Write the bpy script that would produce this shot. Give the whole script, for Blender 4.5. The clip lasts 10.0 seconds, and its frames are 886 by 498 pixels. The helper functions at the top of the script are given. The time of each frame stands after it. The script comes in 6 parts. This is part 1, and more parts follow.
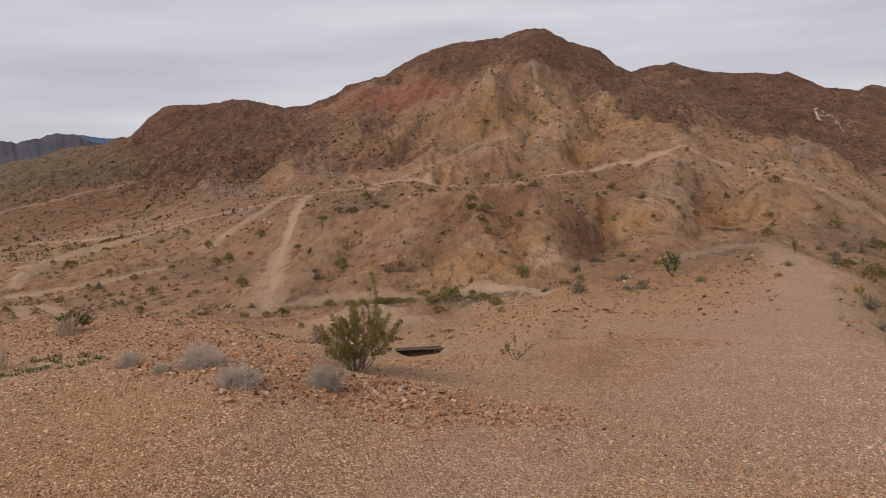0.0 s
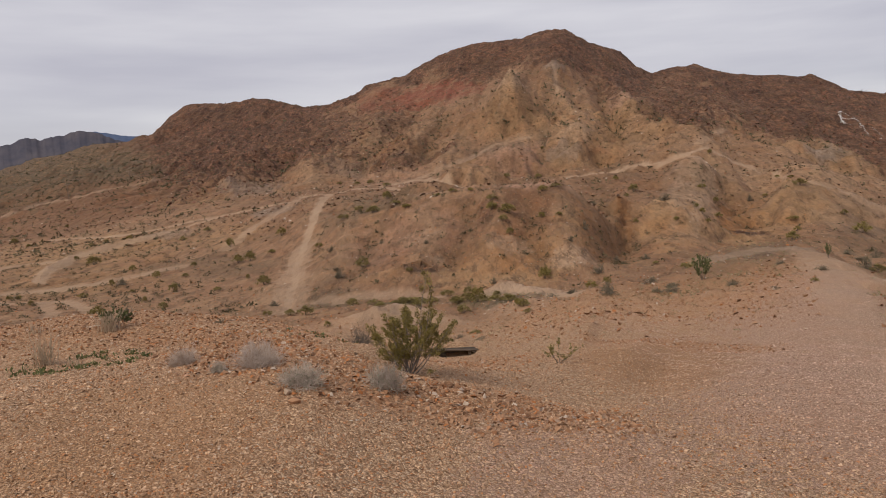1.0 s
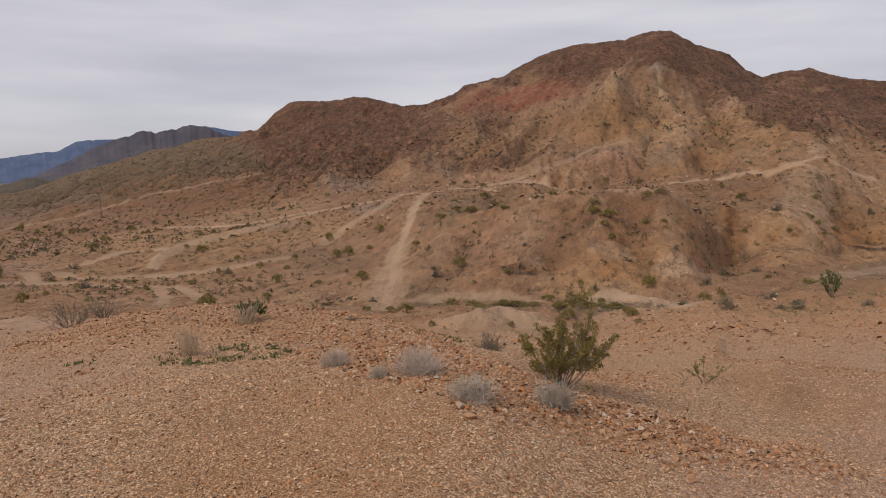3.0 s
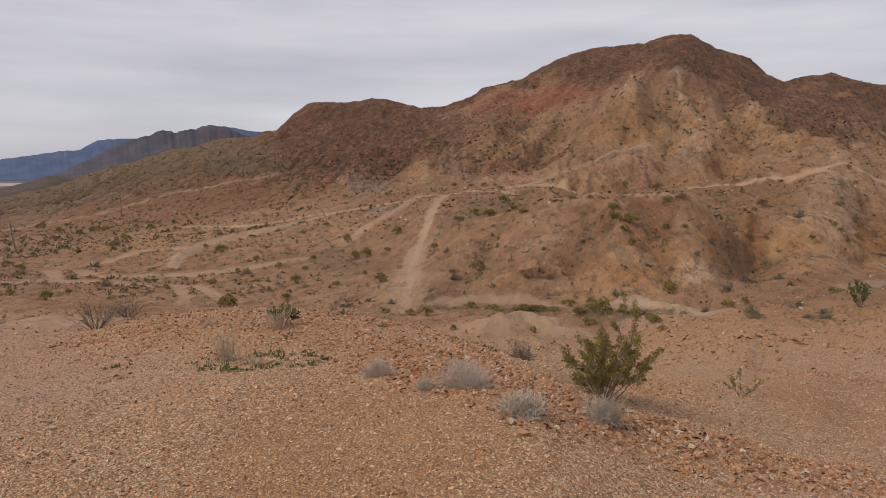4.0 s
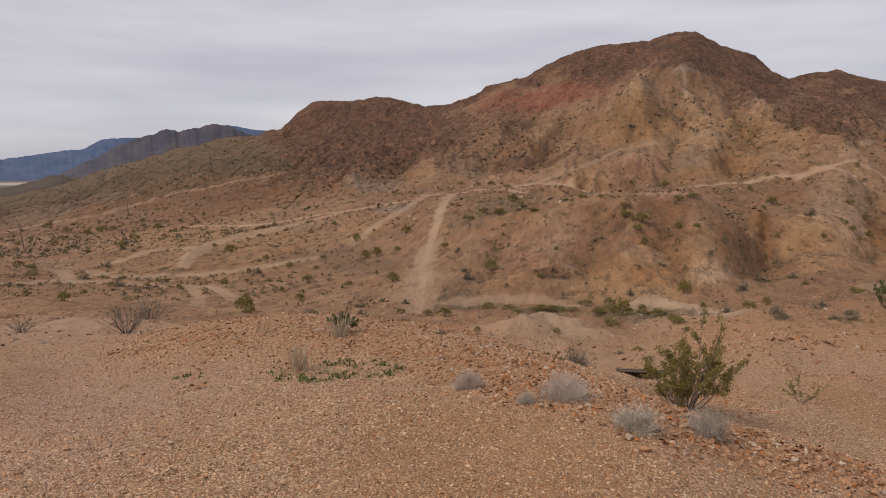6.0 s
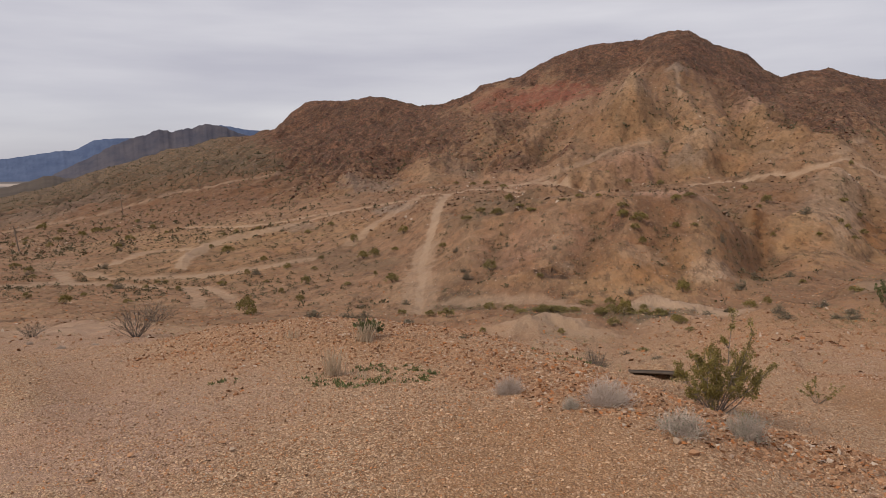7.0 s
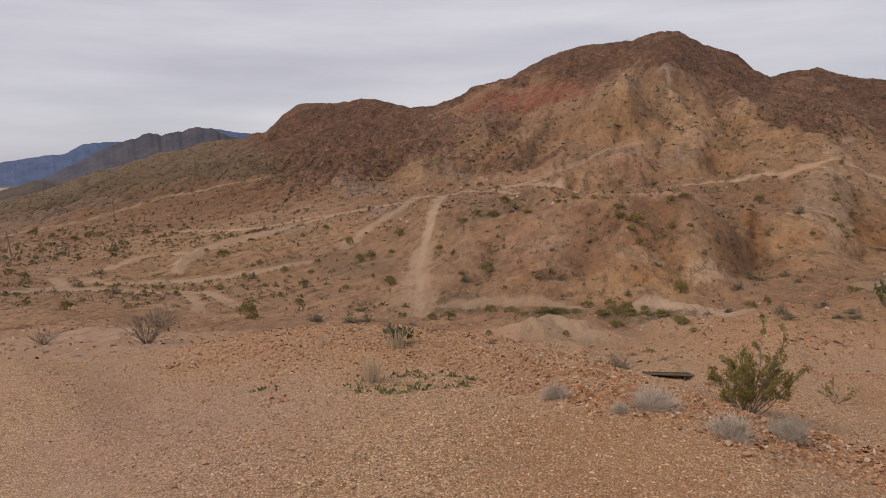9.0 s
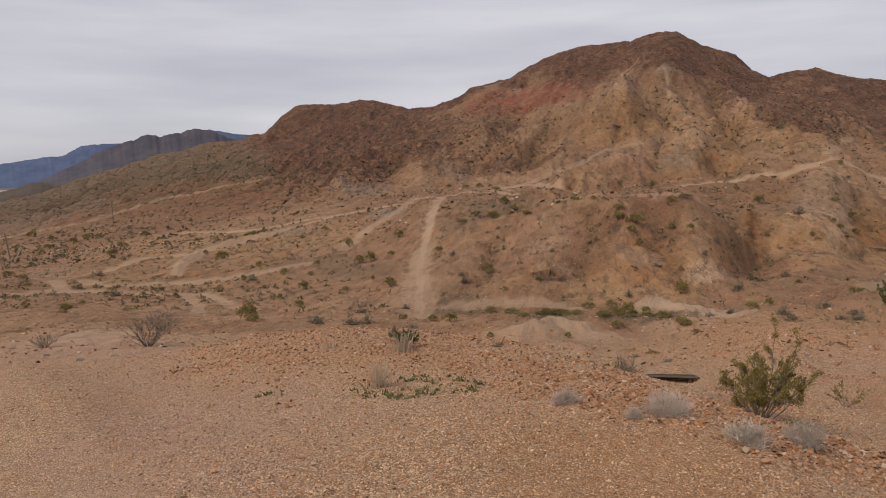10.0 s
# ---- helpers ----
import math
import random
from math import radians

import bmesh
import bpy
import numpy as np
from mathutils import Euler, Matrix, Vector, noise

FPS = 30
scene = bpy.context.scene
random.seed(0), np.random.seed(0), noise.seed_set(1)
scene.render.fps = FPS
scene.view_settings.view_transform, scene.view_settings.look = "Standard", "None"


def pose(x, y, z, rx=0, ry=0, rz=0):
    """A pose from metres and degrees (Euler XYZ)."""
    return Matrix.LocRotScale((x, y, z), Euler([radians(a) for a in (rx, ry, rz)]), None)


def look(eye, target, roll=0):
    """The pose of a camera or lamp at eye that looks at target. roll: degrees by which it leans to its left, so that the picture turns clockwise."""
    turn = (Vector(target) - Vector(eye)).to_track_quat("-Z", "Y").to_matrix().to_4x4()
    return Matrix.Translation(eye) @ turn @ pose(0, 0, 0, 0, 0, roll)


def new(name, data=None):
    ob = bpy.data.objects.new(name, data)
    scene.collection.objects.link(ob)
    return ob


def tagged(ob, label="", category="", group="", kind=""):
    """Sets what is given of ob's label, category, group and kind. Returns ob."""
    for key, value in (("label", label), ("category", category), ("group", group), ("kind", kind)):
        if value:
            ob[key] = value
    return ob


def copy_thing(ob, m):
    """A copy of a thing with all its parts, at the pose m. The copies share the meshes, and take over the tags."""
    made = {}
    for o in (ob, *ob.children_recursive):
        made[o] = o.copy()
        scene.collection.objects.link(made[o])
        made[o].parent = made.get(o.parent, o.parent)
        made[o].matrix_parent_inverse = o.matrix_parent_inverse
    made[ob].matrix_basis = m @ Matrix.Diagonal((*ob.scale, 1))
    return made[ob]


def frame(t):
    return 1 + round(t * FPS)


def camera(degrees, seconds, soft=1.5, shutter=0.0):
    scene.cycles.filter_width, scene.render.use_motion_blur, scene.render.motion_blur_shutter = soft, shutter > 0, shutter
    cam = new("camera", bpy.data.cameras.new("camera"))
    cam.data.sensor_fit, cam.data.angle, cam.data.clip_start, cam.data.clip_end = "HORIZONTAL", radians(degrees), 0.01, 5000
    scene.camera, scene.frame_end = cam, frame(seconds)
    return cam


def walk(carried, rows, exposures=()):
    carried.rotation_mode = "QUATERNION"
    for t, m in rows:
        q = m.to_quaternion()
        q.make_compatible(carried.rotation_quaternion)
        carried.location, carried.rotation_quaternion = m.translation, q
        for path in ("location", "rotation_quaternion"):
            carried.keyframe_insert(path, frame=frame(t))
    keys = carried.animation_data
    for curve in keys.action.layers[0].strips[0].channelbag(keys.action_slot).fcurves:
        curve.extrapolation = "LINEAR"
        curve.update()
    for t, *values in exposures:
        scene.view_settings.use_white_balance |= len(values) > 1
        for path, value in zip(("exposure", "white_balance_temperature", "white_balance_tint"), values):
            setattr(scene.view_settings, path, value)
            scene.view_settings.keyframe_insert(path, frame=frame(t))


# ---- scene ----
cam = camera(62.2, 10.0, soft=0.7)
# seconds, eye x y z, yaw, pitch, roll
PATH = [(0, 0.000, 0.000, 1.600, -0.00, -6.49, -3.00),
    (0.5, -0.157, 0.076, 1.595, 0.21, -6.39, -2.70),
    (1, -0.318, 0.129, 1.593, 1.34, -6.40, -2.50),
    (1.5, -0.496, 0.328, 1.567, 4.10, -6.41, -1.58),
    (2, -0.632, 0.435, 1.576, 7.12, -6.07, -0.79),
    (3.5, -0.972, 0.404, 1.629, 8.87, -6.17, -0.72),
    (4, -1.077, 0.429, 1.663, 9.67, -5.97, -0.32),
    (4.5, -1.230, 0.292, 1.691, 9.72, -5.93, -0.27),
    (5, -1.365, 0.265, 1.712, 9.81, -6.09, -0.44),
    (5.5, -1.511, 0.353, 1.742, 10.08, -6.09, -0.43),
    (7, -1.995, 0.066, 1.882, 9.49, -6.17, -0.73),
    (7.5, -2.078, 0.124, 1.919, 9.66, -6.05, -0.96),
    (8, -2.148, 0.056, 1.932, 9.68, -5.95, -0.82),
    (8.5, -2.279, -0.142, 1.982, 9.50, -5.95, -0.72),
    (9, -2.380, -0.210, 1.992, 8.85, -6.07, -1.14),
    (9.5, -2.422, -0.134, 2.005, 8.81, -6.11, -1.36),
    (10, -2.471, -0.155, 2.009, 8.76, -6.00, -1.28),
]


def heading(x, y, z, yaw, pitch, roll):
    a, b = radians(yaw), radians(pitch)
    way = Vector((-math.sin(a) * math.cos(b), math.cos(a) * math.cos(b), math.sin(b)))
    eye = Vector((x, y, z))
    return look(eye, eye + 2 * way, roll)


walk(cam, [(t, heading(*row)) for t, *row in PATH])

# ---- world and light: a closed layer of high cloud ----
world = bpy.data.worlds.new("overcast")
scene.world = world
world.use_nodes = True
wn, wl = world.node_tree.nodes, world.node_tree.links
wn.clear()
w_out = wn.new("ShaderNodeOutputWorld")
w_bg = wn.new("ShaderNodeBackground")
w_sky = wn.new("ShaderNodeTexSky")
w_sky.sky_type, w_sky.sun_disc = "NISHITA", False
w_sky.sun_elevation, w_sky.sun_rotation = radians(43), radians(232)
w_sky.dust_density, w_sky.ozone_density = 2.0, 1.0
w_co = wn.new("ShaderNodeTexCoord")
w_sep = wn.new("ShaderNodeSeparateXYZ")
w_map = wn.new("ShaderNodeMapping")
w_map.inputs["Scale"].default_value = (1.2, 1.2, 9.0)
w_noise = wn.new("ShaderNodeTexNoise")
w_noise.inputs["Scale"].default_value, w_noise.inputs["Detail"].default_value = 1.6, 5
w_noise.inputs["Roughness"].default_value = 0.5
w_cloud = wn.new("ShaderNodeValToRGB")
w_cloud.color_ramp.elements[0].position, w_cloud.color_ramp.elements[0].color = 0.35, (5.2, 5.1, 5.8, 1)
w_cloud.color_ramp.elements[1].position, w_cloud.color_ramp.elements[1].color = 0.66, (7.0, 6.85, 7.3, 1)
w_low = wn.new("ShaderNodeMapRange")
w_low.inputs["From Min"].default_value, w_low.inputs["From Max"].default_value = 0.0, 0.12
w_low.inputs["To Min"].default_value, w_low.inputs["To Max"].default_value = 0.75, 0.93
w_mix = wn.new("ShaderNodeMix")
w_mix.data_type = "RGBA"
wl.new(w_co.outputs["Generated"], w_map.inputs["Vector"])
wl.new(w_co.outputs["Generated"], w_sep.inputs[0])
wl.new(w_map.outputs[0], w_noise.inputs["Vector"])
wl.new(w_noise.outputs["Fac"], w_cloud.inputs["Fac"])
wl.new(w_sep.outputs["Z"], w_low.inputs["Value"])
wl.new(w_low.outputs[0], w_mix.inputs["Factor"])
wl.new(w_sky.outputs[0], w_mix.inputs["A"])
wl.new(w_cloud.outputs[0], w_mix.inputs["B"])
wl.new(w_mix.outputs["Result"], w_bg.inputs["Color"])
w_bg.inputs["Strength"].default_value = 0.1
wl.new(w_bg.outputs[0], w_out.inputs["Surface"])

sun_data = bpy.data.lights.new("sun", "SUN")
sun_data.energy, sun_data.angle, sun_data.color = 2.1, radians(20), (1.0, 0.9, 0.78)
sun = new("sun", sun_data)
sun.matrix_world = look((-62, -48, 78), (0, 10, 0))

# ---- the lie of the land: lines across the country, each as (bearing, range, height) ----
CX, CY = -1.2, 0.2
DUG = (-0.5, 12.5)
# heights of the ground under the bushes on the mound
FOOT = [(-0.76, 6.1, -0.11), (-1.31, 4.45, 0.33), (-0.86, 4.85, 0.16), (-1.71, 4.95, 0.31), (-2.4, 5.4, 0.22), (0.8, 8.6, -0.76), (0.62, 6.5, -0.5), (-4.1, 7.4, -0.1)]
LAND = {}
LAND["mound"] = [(-45.7, 8.5, -0.14), (-39.1, 11, -0.55), (-36.0, 11.5, -0.6), (-32.3, 11, -0.42), (-28.4, 10.5, -0.25), (-24.3, 10, -0.14), (-20.1, 9.8, -0.13), (-16.2, 9.8, -0.21), (-11.8, 9.5, -0.27), (-7.8, 9, -0.34), (-4.7, 8.6, -0.4), (-2.1, 8.2, -0.46), (1.4, 7.8, -0.52), (5.2, 7.8, -0.59), (12.1, 8.6, -0.75), (17.6, 9, -0.77), (21.0, 9.3, -1.0), (28.9, 9.5, -0.9), (36.0, 9.5, -0.84), (42.6, 9, -0.8)]
LAND["hollow"] = [(-45.8, 16, -1.31), (-41.2, 17, -1.59), (-37.8, 17, -1.63), (-32.4, 17, -1.81), (-24.4, 16, -1.82), (-16.2, 15, -1.75), (-7.8, 14.5, -1.9), (-2.0, 13.5, -1.84), (3.2, 13, -1.78), (8.2, 13, -1.65), (13.3, 13, -1.49), (14.4, 13.5, -1.65), (22.7, 14, -1.66), (30.3, 14, -1.46), (34.8, 14, -1.57), (40.1, 14, -1.96)]
LAND["rise"] = [(-45.8, 27, -2.78), (-41.1, 27, -2.81), (-36.0, 27, -3.05), (-30.4, 26, -3.24), (-22.3, 26, -3.67), (-13.5, 26, -3.81), (-7.7, 26, -3.67), (-3.3, 25, -3.6), (1.9, 23, -3.47), (6.1, 22, -3.03), (10.1, 22, -2.6), (12.6, 22, -2.33), (16.8, 22, -2.28), (21.0, 22, -2.12), (24.7, 23, -1.89), (28.4, 23, -1.64), (31.0, 22, -1.72), (33.4, 20, -1.89), (36.0, 18, -2.44), (40.5, 18, -3.3)]
LAND["wash"] = [(-45.7, 36, -3.66), (-41.1, 36, -3.78), (-34.2, 35, -4.21), (-26.4, 34, -4.59), (-13.5, 33, -4.78), (-7.7, 33, -4.6), (-0.2, 32, -4.29), (6.1, 31, -3.79), (10.2, 31, -3.86), (13.0, 31, -3.55), (15.9, 31, -3.43), (19.1, 33, -2.75), (22.7, 33, -2.28), (25.7, 34, -2.19), (27.9, 33, -2.49), (30.5, 31, -3.01), (32.5, 31, -3.44), (37.5, 31, -4.49)]
LAND["foot"] = [(-45.7, 46, -4.63), (-41.1, 48, -5.03), (-34.2, 46, -5.47), (-26.4, 45, -5.99), (-17.9, 43, -6.16), (-12.6, 42, -6.16), (-6.8, 41, -5.73), (-0.2, 40, -5.24), (6.1, 40, -5.09), (11.7, 41, -5.17), (13.2, 44, -5.01), (18.5, 48, -5.09), (22.4, 48, -4.69), (26.9, 48, -4.68), (29.8, 45, -4.63), (32.8, 45, -5.27), (36.9, 45, -6.14)]
LAND["lower"] = [(-45.7, 72, -6.84), (-41.0, 72, -6.87), (-34.1, 70, -7.22), (-26.3, 66, -7.3), (-17.9, 64, -6.76), (-11.7, 60, -5.87), (-6.8, 54, -4.8), (-0.3, 52, -4.03), (6.0, 50, -3.33), (10.1, 51, -3.63), (12.4, 54, -5.03), (13.8, 64, -5.46), (16.9, 70, -4.65), (20.8, 72, -6.0), (23.9, 72, -6.31), (26.5, 72, -5.57), (30.0, 72, -6.33), (36.3, 72, -7.62)]
LAND["midhill"] = [(-45.6, 105, -8.64), (-41.0, 105, -8.56), (-34.0, 105, -7.97), (-26.2, 100, -7.46), (-17.8, 92, -6.08), (-13.4, 85, -4.92), (-9.9, 80, -3.15), (-4.6, 72, -1.58), (-0.3, 68, -0.72), (3.1, 66, -0.34), (7.2, 64, -0.17), (9.6, 64, -0.72), (11.3, 64, -1.89), (12.7, 70, -3.0), (13.6, 82, -2.81), (15.5, 88, -2.92), (18.3, 96, -1.63), (20.6, 92, -4.77), (22.9, 90, -6.02), (24.7, 100, -3.77), (27.9, 105, -4.94), (31.9, 100, -7.76), (36.0, 100, -9.33)]
LAND["behind"] = [(-45.5, 165, -11.65), (-40.9, 165, -11.58), (-34.0, 150, -9.15), (-26.2, 135, -7.26), (-17.8, 118, -4.4), (-13.4, 108, -2.89), (-9.9, 104, -1.81), (-4.6, 100, -1.7), (-0.3, 98, -1.78), (3.1, 95, -2.59), (7.2, 95, -2.89), (10.0, 95, -3.11), (12.3, 98, -2.65), (13.5, 104, -2.13), (15.3, 108, -2.35), (18.2, 112, -0.7), (20.5, 112, -1.72), (22.8, 112, -3.5), (25.3, 125, -3.26), (27.8, 130, -4.73), (31.8, 130, -8.43), (35.9, 130, -10.99)]
LAND["bench"] = [(-45.5, 230, -15.46), (-40.9, 225, -13.88), (-33.3, 215, -9.08), (-26.1, 175, -5.27), (-17.7, 150, -2.64), (-13.4, 140, -1.9), (-9.0, 132, -1.55), (-4.6, 132, -1.18), (-0.3, 132, -0.01), (3.1, 128, -0.73), (7.2, 126, -1.15), (11.5, 126, -0.86), (14.1, 128, 0.02), (18.3, 130, 2.1), (18.9, 130, 2.02), (21.6, 130, -0.71), (23.5, 135, -2.25), (26.0, 150, -4.0), (28.7, 160, -5.75), (31.7, 160, -8.65), (35.8, 160, -11.88)]
LAND["lowslope"] = [(-45.5, 330, -16.73), (-40.8, 320, -14.13), (-33.2, 300, -7.43), (-26.1, 260, -1.6), (-19.9, 215, 0.4), (-15.6, 195, 1.18), (-10.8, 180, 2.24), (-6.8, 175, 3.76), (-2.5, 172, 4.95), (1.8, 172, 6.12), (4.7, 172, 7.54), (9.8, 172, 8.9), (13.6, 172, 5.67), (18.3, 175, 5.52), (18.8, 175, 4.67), (21.5, 180, 2.22), (25.9, 195, -0.99), (31.6, 210, -6.35), (35.6, 210, -10.17)]
LAND["midslope"] = [(-45.4, 480, -19.11), (-40.8, 470, -16.6), (-36.3, 430, -8.29), (-30.0, 380, 2.55), (-24.0, 330, 7.15), (-19.8, 290, 8.62), (-15.5, 270, 10.15), (-10.7, 250, 12.3), (-6.8, 245, 13.84), (-2.5, 235, 15.81), (1.7, 230, 19.49), (4.5, 215, 24.31), (6.2, 222, 20.06), (8.2, 235, 21.73), (11.7, 240, 18.3), (15.4, 250, 16.74), (18.9, 260, 15.08), (22.1, 270, 9.32), (25.7, 290, 5.67), (31.4, 300, -0.39), (35.5, 300, -4.94)]
LAND["highslope"] = [(-45.4, 650, -21.61), (-40.8, 640, -18.59), (-38.8, 600, -13.41), (-35.6, 560, -4.5), (-30.0, 520, 12.12), (-24.8, 470, 19.77), (-21.9, 430, 23.71), (-18.7, 420, 27.37), (-15.1, 400, 27.12), (-10.7, 370, 27.96), (-6.8, 355, 32.59), (-2.5, 345, 36.51), (1.7, 340, 37.95), (4.6, 335, 41.76), (7.7, 335, 48.13), (11.6, 345, 38.76), (15.3, 370, 34.01), (18.8, 390, 34.62), (22.0, 400, 28.34), (25.7, 400, 24.84), (31.3, 400, 14.96), (35.4, 400, 7.74)]
LAND["crest"] = [(-45.4, 900, -27.21), (-40.7, 880, -21.58), (-38.7, 840, -14.39), (-37.0, 810, -8.15), (-35.2, 790, 2.68), (-33.8, 760, 7.3), (-30.0, 700, 20.71), (-26.0, 620, 27.25), (-23.5, 560, 29.03), (-22.3, 520, 29.06), (-21.0, 505, 39.87), (-19.9, 500, 46.57), (-18.7, 500, 47.79), (-16.8, 495, 47.1), (-15.0, 490, 49.27), (-13.3, 485, 46.66), (-11.2, 470, 41.05), (-9.0, 460, 42.89), (-7.1, 452, 48.46), (-6.6, 452, 52.12), (-3.6, 452, 56.8), (-2.1, 455, 64.28)]
LAND["crest"] += [(-0.4, 458, 70.03), (1.7, 460, 75.11), (5.3, 470, 77.45), (7.3, 480, 82.26), (8.7, 480, 81.93), (10.4, 480, 73.72), (12.8, 485, 66.93), (13.5, 488, 60.69), (14.9, 500, 54.66), (16.5, 505, 58.59), (18.0, 510, 59.79), (19.0, 510, 55.43), (20.5, 510, 52.06), (22.8, 510, 50.18), (24.6, 510, 47.23), (25.4, 510, 48.6), (26.5, 510, 42.47), (27.7, 510, 37.05), (29.7, 515, 33.33), (30.5, 520, 36.61), (31.5, 520, 34.42), (35.3, 530, 19.51)]
ORDER = ["mound", "hollow", "rise", "wash", "foot", "lower", "midhill", "behind", "bench", "lowslope", "midslope", "highslope", "crest"]


def smooth(e0, e1, x):
    t = np.clip((x - e0) / (e1 - e0), 0, 1)
    return t * t * (3 - 2 * t)


def hash_grid(ix, iy, seed):
    h = (ix.astype(np.int64) * 374761393 + iy.astype(np.int64) * 668265263 + seed * 1442695041) & 0x7FFFFFFF
    h = ((h ^ (h >> 13)) * 1274126177) & 0x7FFFFFFF
    return (h ^ (h >> 16)) & 0xFFFF


def grain(x, y, seed=0):
    """Gradient noise, about -1 to 1."""
    ix, iy = np.floor(x), np.floor(y)
    fx, fy = x - ix, y - iy
    ux, uy = fx * fx * fx * (fx * (fx * 6 - 15) + 10), fy * fy * fy * (fy * (fy * 6 - 15) + 10)

    def corner(dx, dy):
        a = hash_grid(ix + dx, iy + dy, seed) * (2 * math.pi / 65536)
        return np.cos(a) * (fx - dx) + np.sin(a) * (fy - dy)

    low = corner(0, 0) * (1 - ux) + corner(1, 0) * ux
    high = corner(0, 1) * (1 - ux) + corner(1, 1) * ux
    return 1.5 * (low * (1 - uy) + high * uy)


def fbm(x, y, octaves=4, seed=0, gain=0.5):
    total, amp = 0 * x, 1.0
    for n in range(octaves):
        total = total + amp * grain(x * 2**n + 17.3 * n, y * 2**n - 9.1 * n, seed + n)
        amp *= gain
    return total


def ridged(x, y, octaves=4, seed=0):
    total, amp = 0 * x, 0.6
    for n in range(octaves):
        total = total + amp * (1 - 2.2 * np.sqrt(grain(x * 2**n + 5.7 * n, y * 2**n + 3.3 * n, seed + n) ** 2 + 0.0012))
        amp *= 0.5
    return total - 0.5


def slopes_of(x, y):
    """Slopes for a curve through the points that never overshoots; x, y: knots along the last axis."""
    h, d = np.diff(x), np.diff(y) / np.diff(x)
    m = np.zeros_like(y)
    w1, w2 = 2 * h[..., 1:] + h[..., :-1], h[..., 1:] + 2 * h[..., :-1]
    flat = d[..., 1:] * d[..., :-1] <= 0
    d0, d1 = np.where(flat, 1, d[..., :-1]), np.where(flat, 1, d[..., 1:])
    m[..., 1:-1] = np.where(flat, 0, (w1 + w2) / (w1 / d0 + w2 / d1))
    m[..., 0], m[..., -1] = d[..., 0], d[..., -1]
    return m


def curve(x, y, at):
    """The curve through the knots x, y (one axis each), at the places given."""
    m = slopes_of(x, y)
    k = np.clip(np.searchsorted(x, at) - 1, 0, len(x) - 2)
    h = x[k + 1] - x[k]
    s = np.clip((at - x[k]) / h, 0, 1)
    return ((1 + 2 * s) * (1 - s) ** 2 * y[k] + s * (1 - s) ** 2 * h * m[k] + s * s * (3 - 2 * s) * y[k + 1] + s * s * (s - 1) * h * m[k + 1])


def knots(az):
    """For each bearing: ranges and heights of the land's lines, from the eye outwards."""
    n = len(az)
    brow = np.interp(az, [-60, -40, -25, -6, 0, 4, 10, 25, 60], [0.15, 0.2, 0.28, 0.3, 0.26, 0.2, 0.05, -0.12, -0.2])
    edge = np.interp(az, [-60, -40, -30, -20, -10, -5, 0, 4, 10, 16, 25, 36, 60], [-0.15, -0.12, -0.05, 0.02, 0.08, 0.09, 0.02, -0.14, -0.3, -0.45, -0.55, -0.5, -0.5])
    rr, zz = [np.zeros(n), np.full(n, 2.4), np.full(n, 4.5), np.full(n, 6.4)], [np.full(n, 0.1), brow * 0.6 + 0.06, brow, edge]
    for name in ORDER:
        a, r, z = np.array(LAND[name], float).T
        a, r, z = np.r_[a[-1] - 260, a, a[0] + 260], np.r_[r[-1], r, r[0]], np.r_[z[-1], z, z[0]]
        if name == "crest":
            rr.append(np.interp(az, a, r)), zz.append(np.interp(az, a, z))
        else:
            rr.append(curve(a, r, az)), zz.append(curve(a, z, az))
    last_r, last_z = rr[-1], zz[-1]
    rr += [last_r * 1.1, np.full(n, 1250.0), np.full(n, 2000.0), np.full(n, 4900.0)]
    zz += [last_z - np.maximum(14, 0.35 * last_z), np.minimum(last_z - 14, -32), np.full(n, -33.0), np.full(n, -31.0)]
    return np.array(rr).T, np.array(zz).T


def base_land(az, rng):
    """Heights on a grid of bearings and ranges, and which line each place lies at (0 mound ... 12 crest)."""
    kr, kz = knots(az)
    m = slopes_of(kr, kz)
    z, u = np.zeros((len(az), len(rng))), np.zeros((len(az), len(rng)))
    for i in range(len(az)):
        k = np.clip(np.searchsorted(kr[i], rng) - 1, 0, kr.shape[1] - 2)
        h = kr[i][k + 1] - kr[i][k]
        s = np.clip((rng - kr[i][k]) / h, 0, 1)
        z[i] = ((1 + 2 * s) * (1 - s) ** 2 * kz[i][k] + s * (1 - s) ** 2 * h * m[i][k] + s * s * (3 - 2 * s) * kz[i][k + 1] + s * s * (s - 1) * h * m[i][k + 1])
        u[i] = k + s - 4
    return z, u


def near_line(x, y, pts):
    """Distance of every place from a line of points in the plan, and how far along it (0 to 1) the nearest point is."""
    best, along = np.full(x.shape, 1e9), np.zeros(x.shape)
    n = len(pts) - 1
    for k in range(n):
        (ax, ay), (bx, by) = pts[k][:2], pts[k + 1][:2]
        dx, dy = bx - ax, by - ay
        s = np.clip(((x - ax) * dx + (y - ay) * dy) / (dx * dx + dy * dy + 1e-9), 0, 1)
        d = np.hypot(x - ax - s * dx, y - ay - s * dy)
        along = np.where(d < best, (k + s) / n, along)
        best = np.minimum(best, d)
    return best, along


def rung(lo, hi, step):
    return np.exp(np.arange(math.log(lo), math.log(hi), step))


AZ0 = -62.0
AZ = np.r_[np.arange(AZ0, 58.01, 0.14), np.arange(61, 296, 3.5)]
RNG = np.r_[0.02, rung(0.3, 3, 0.12), rung(3, 14, 0.013), rung(14, 60, 0.0085), rung(60, 540, 0.0076), rung(540, 950, 0.02), rung(950, 4900, 0.05)]
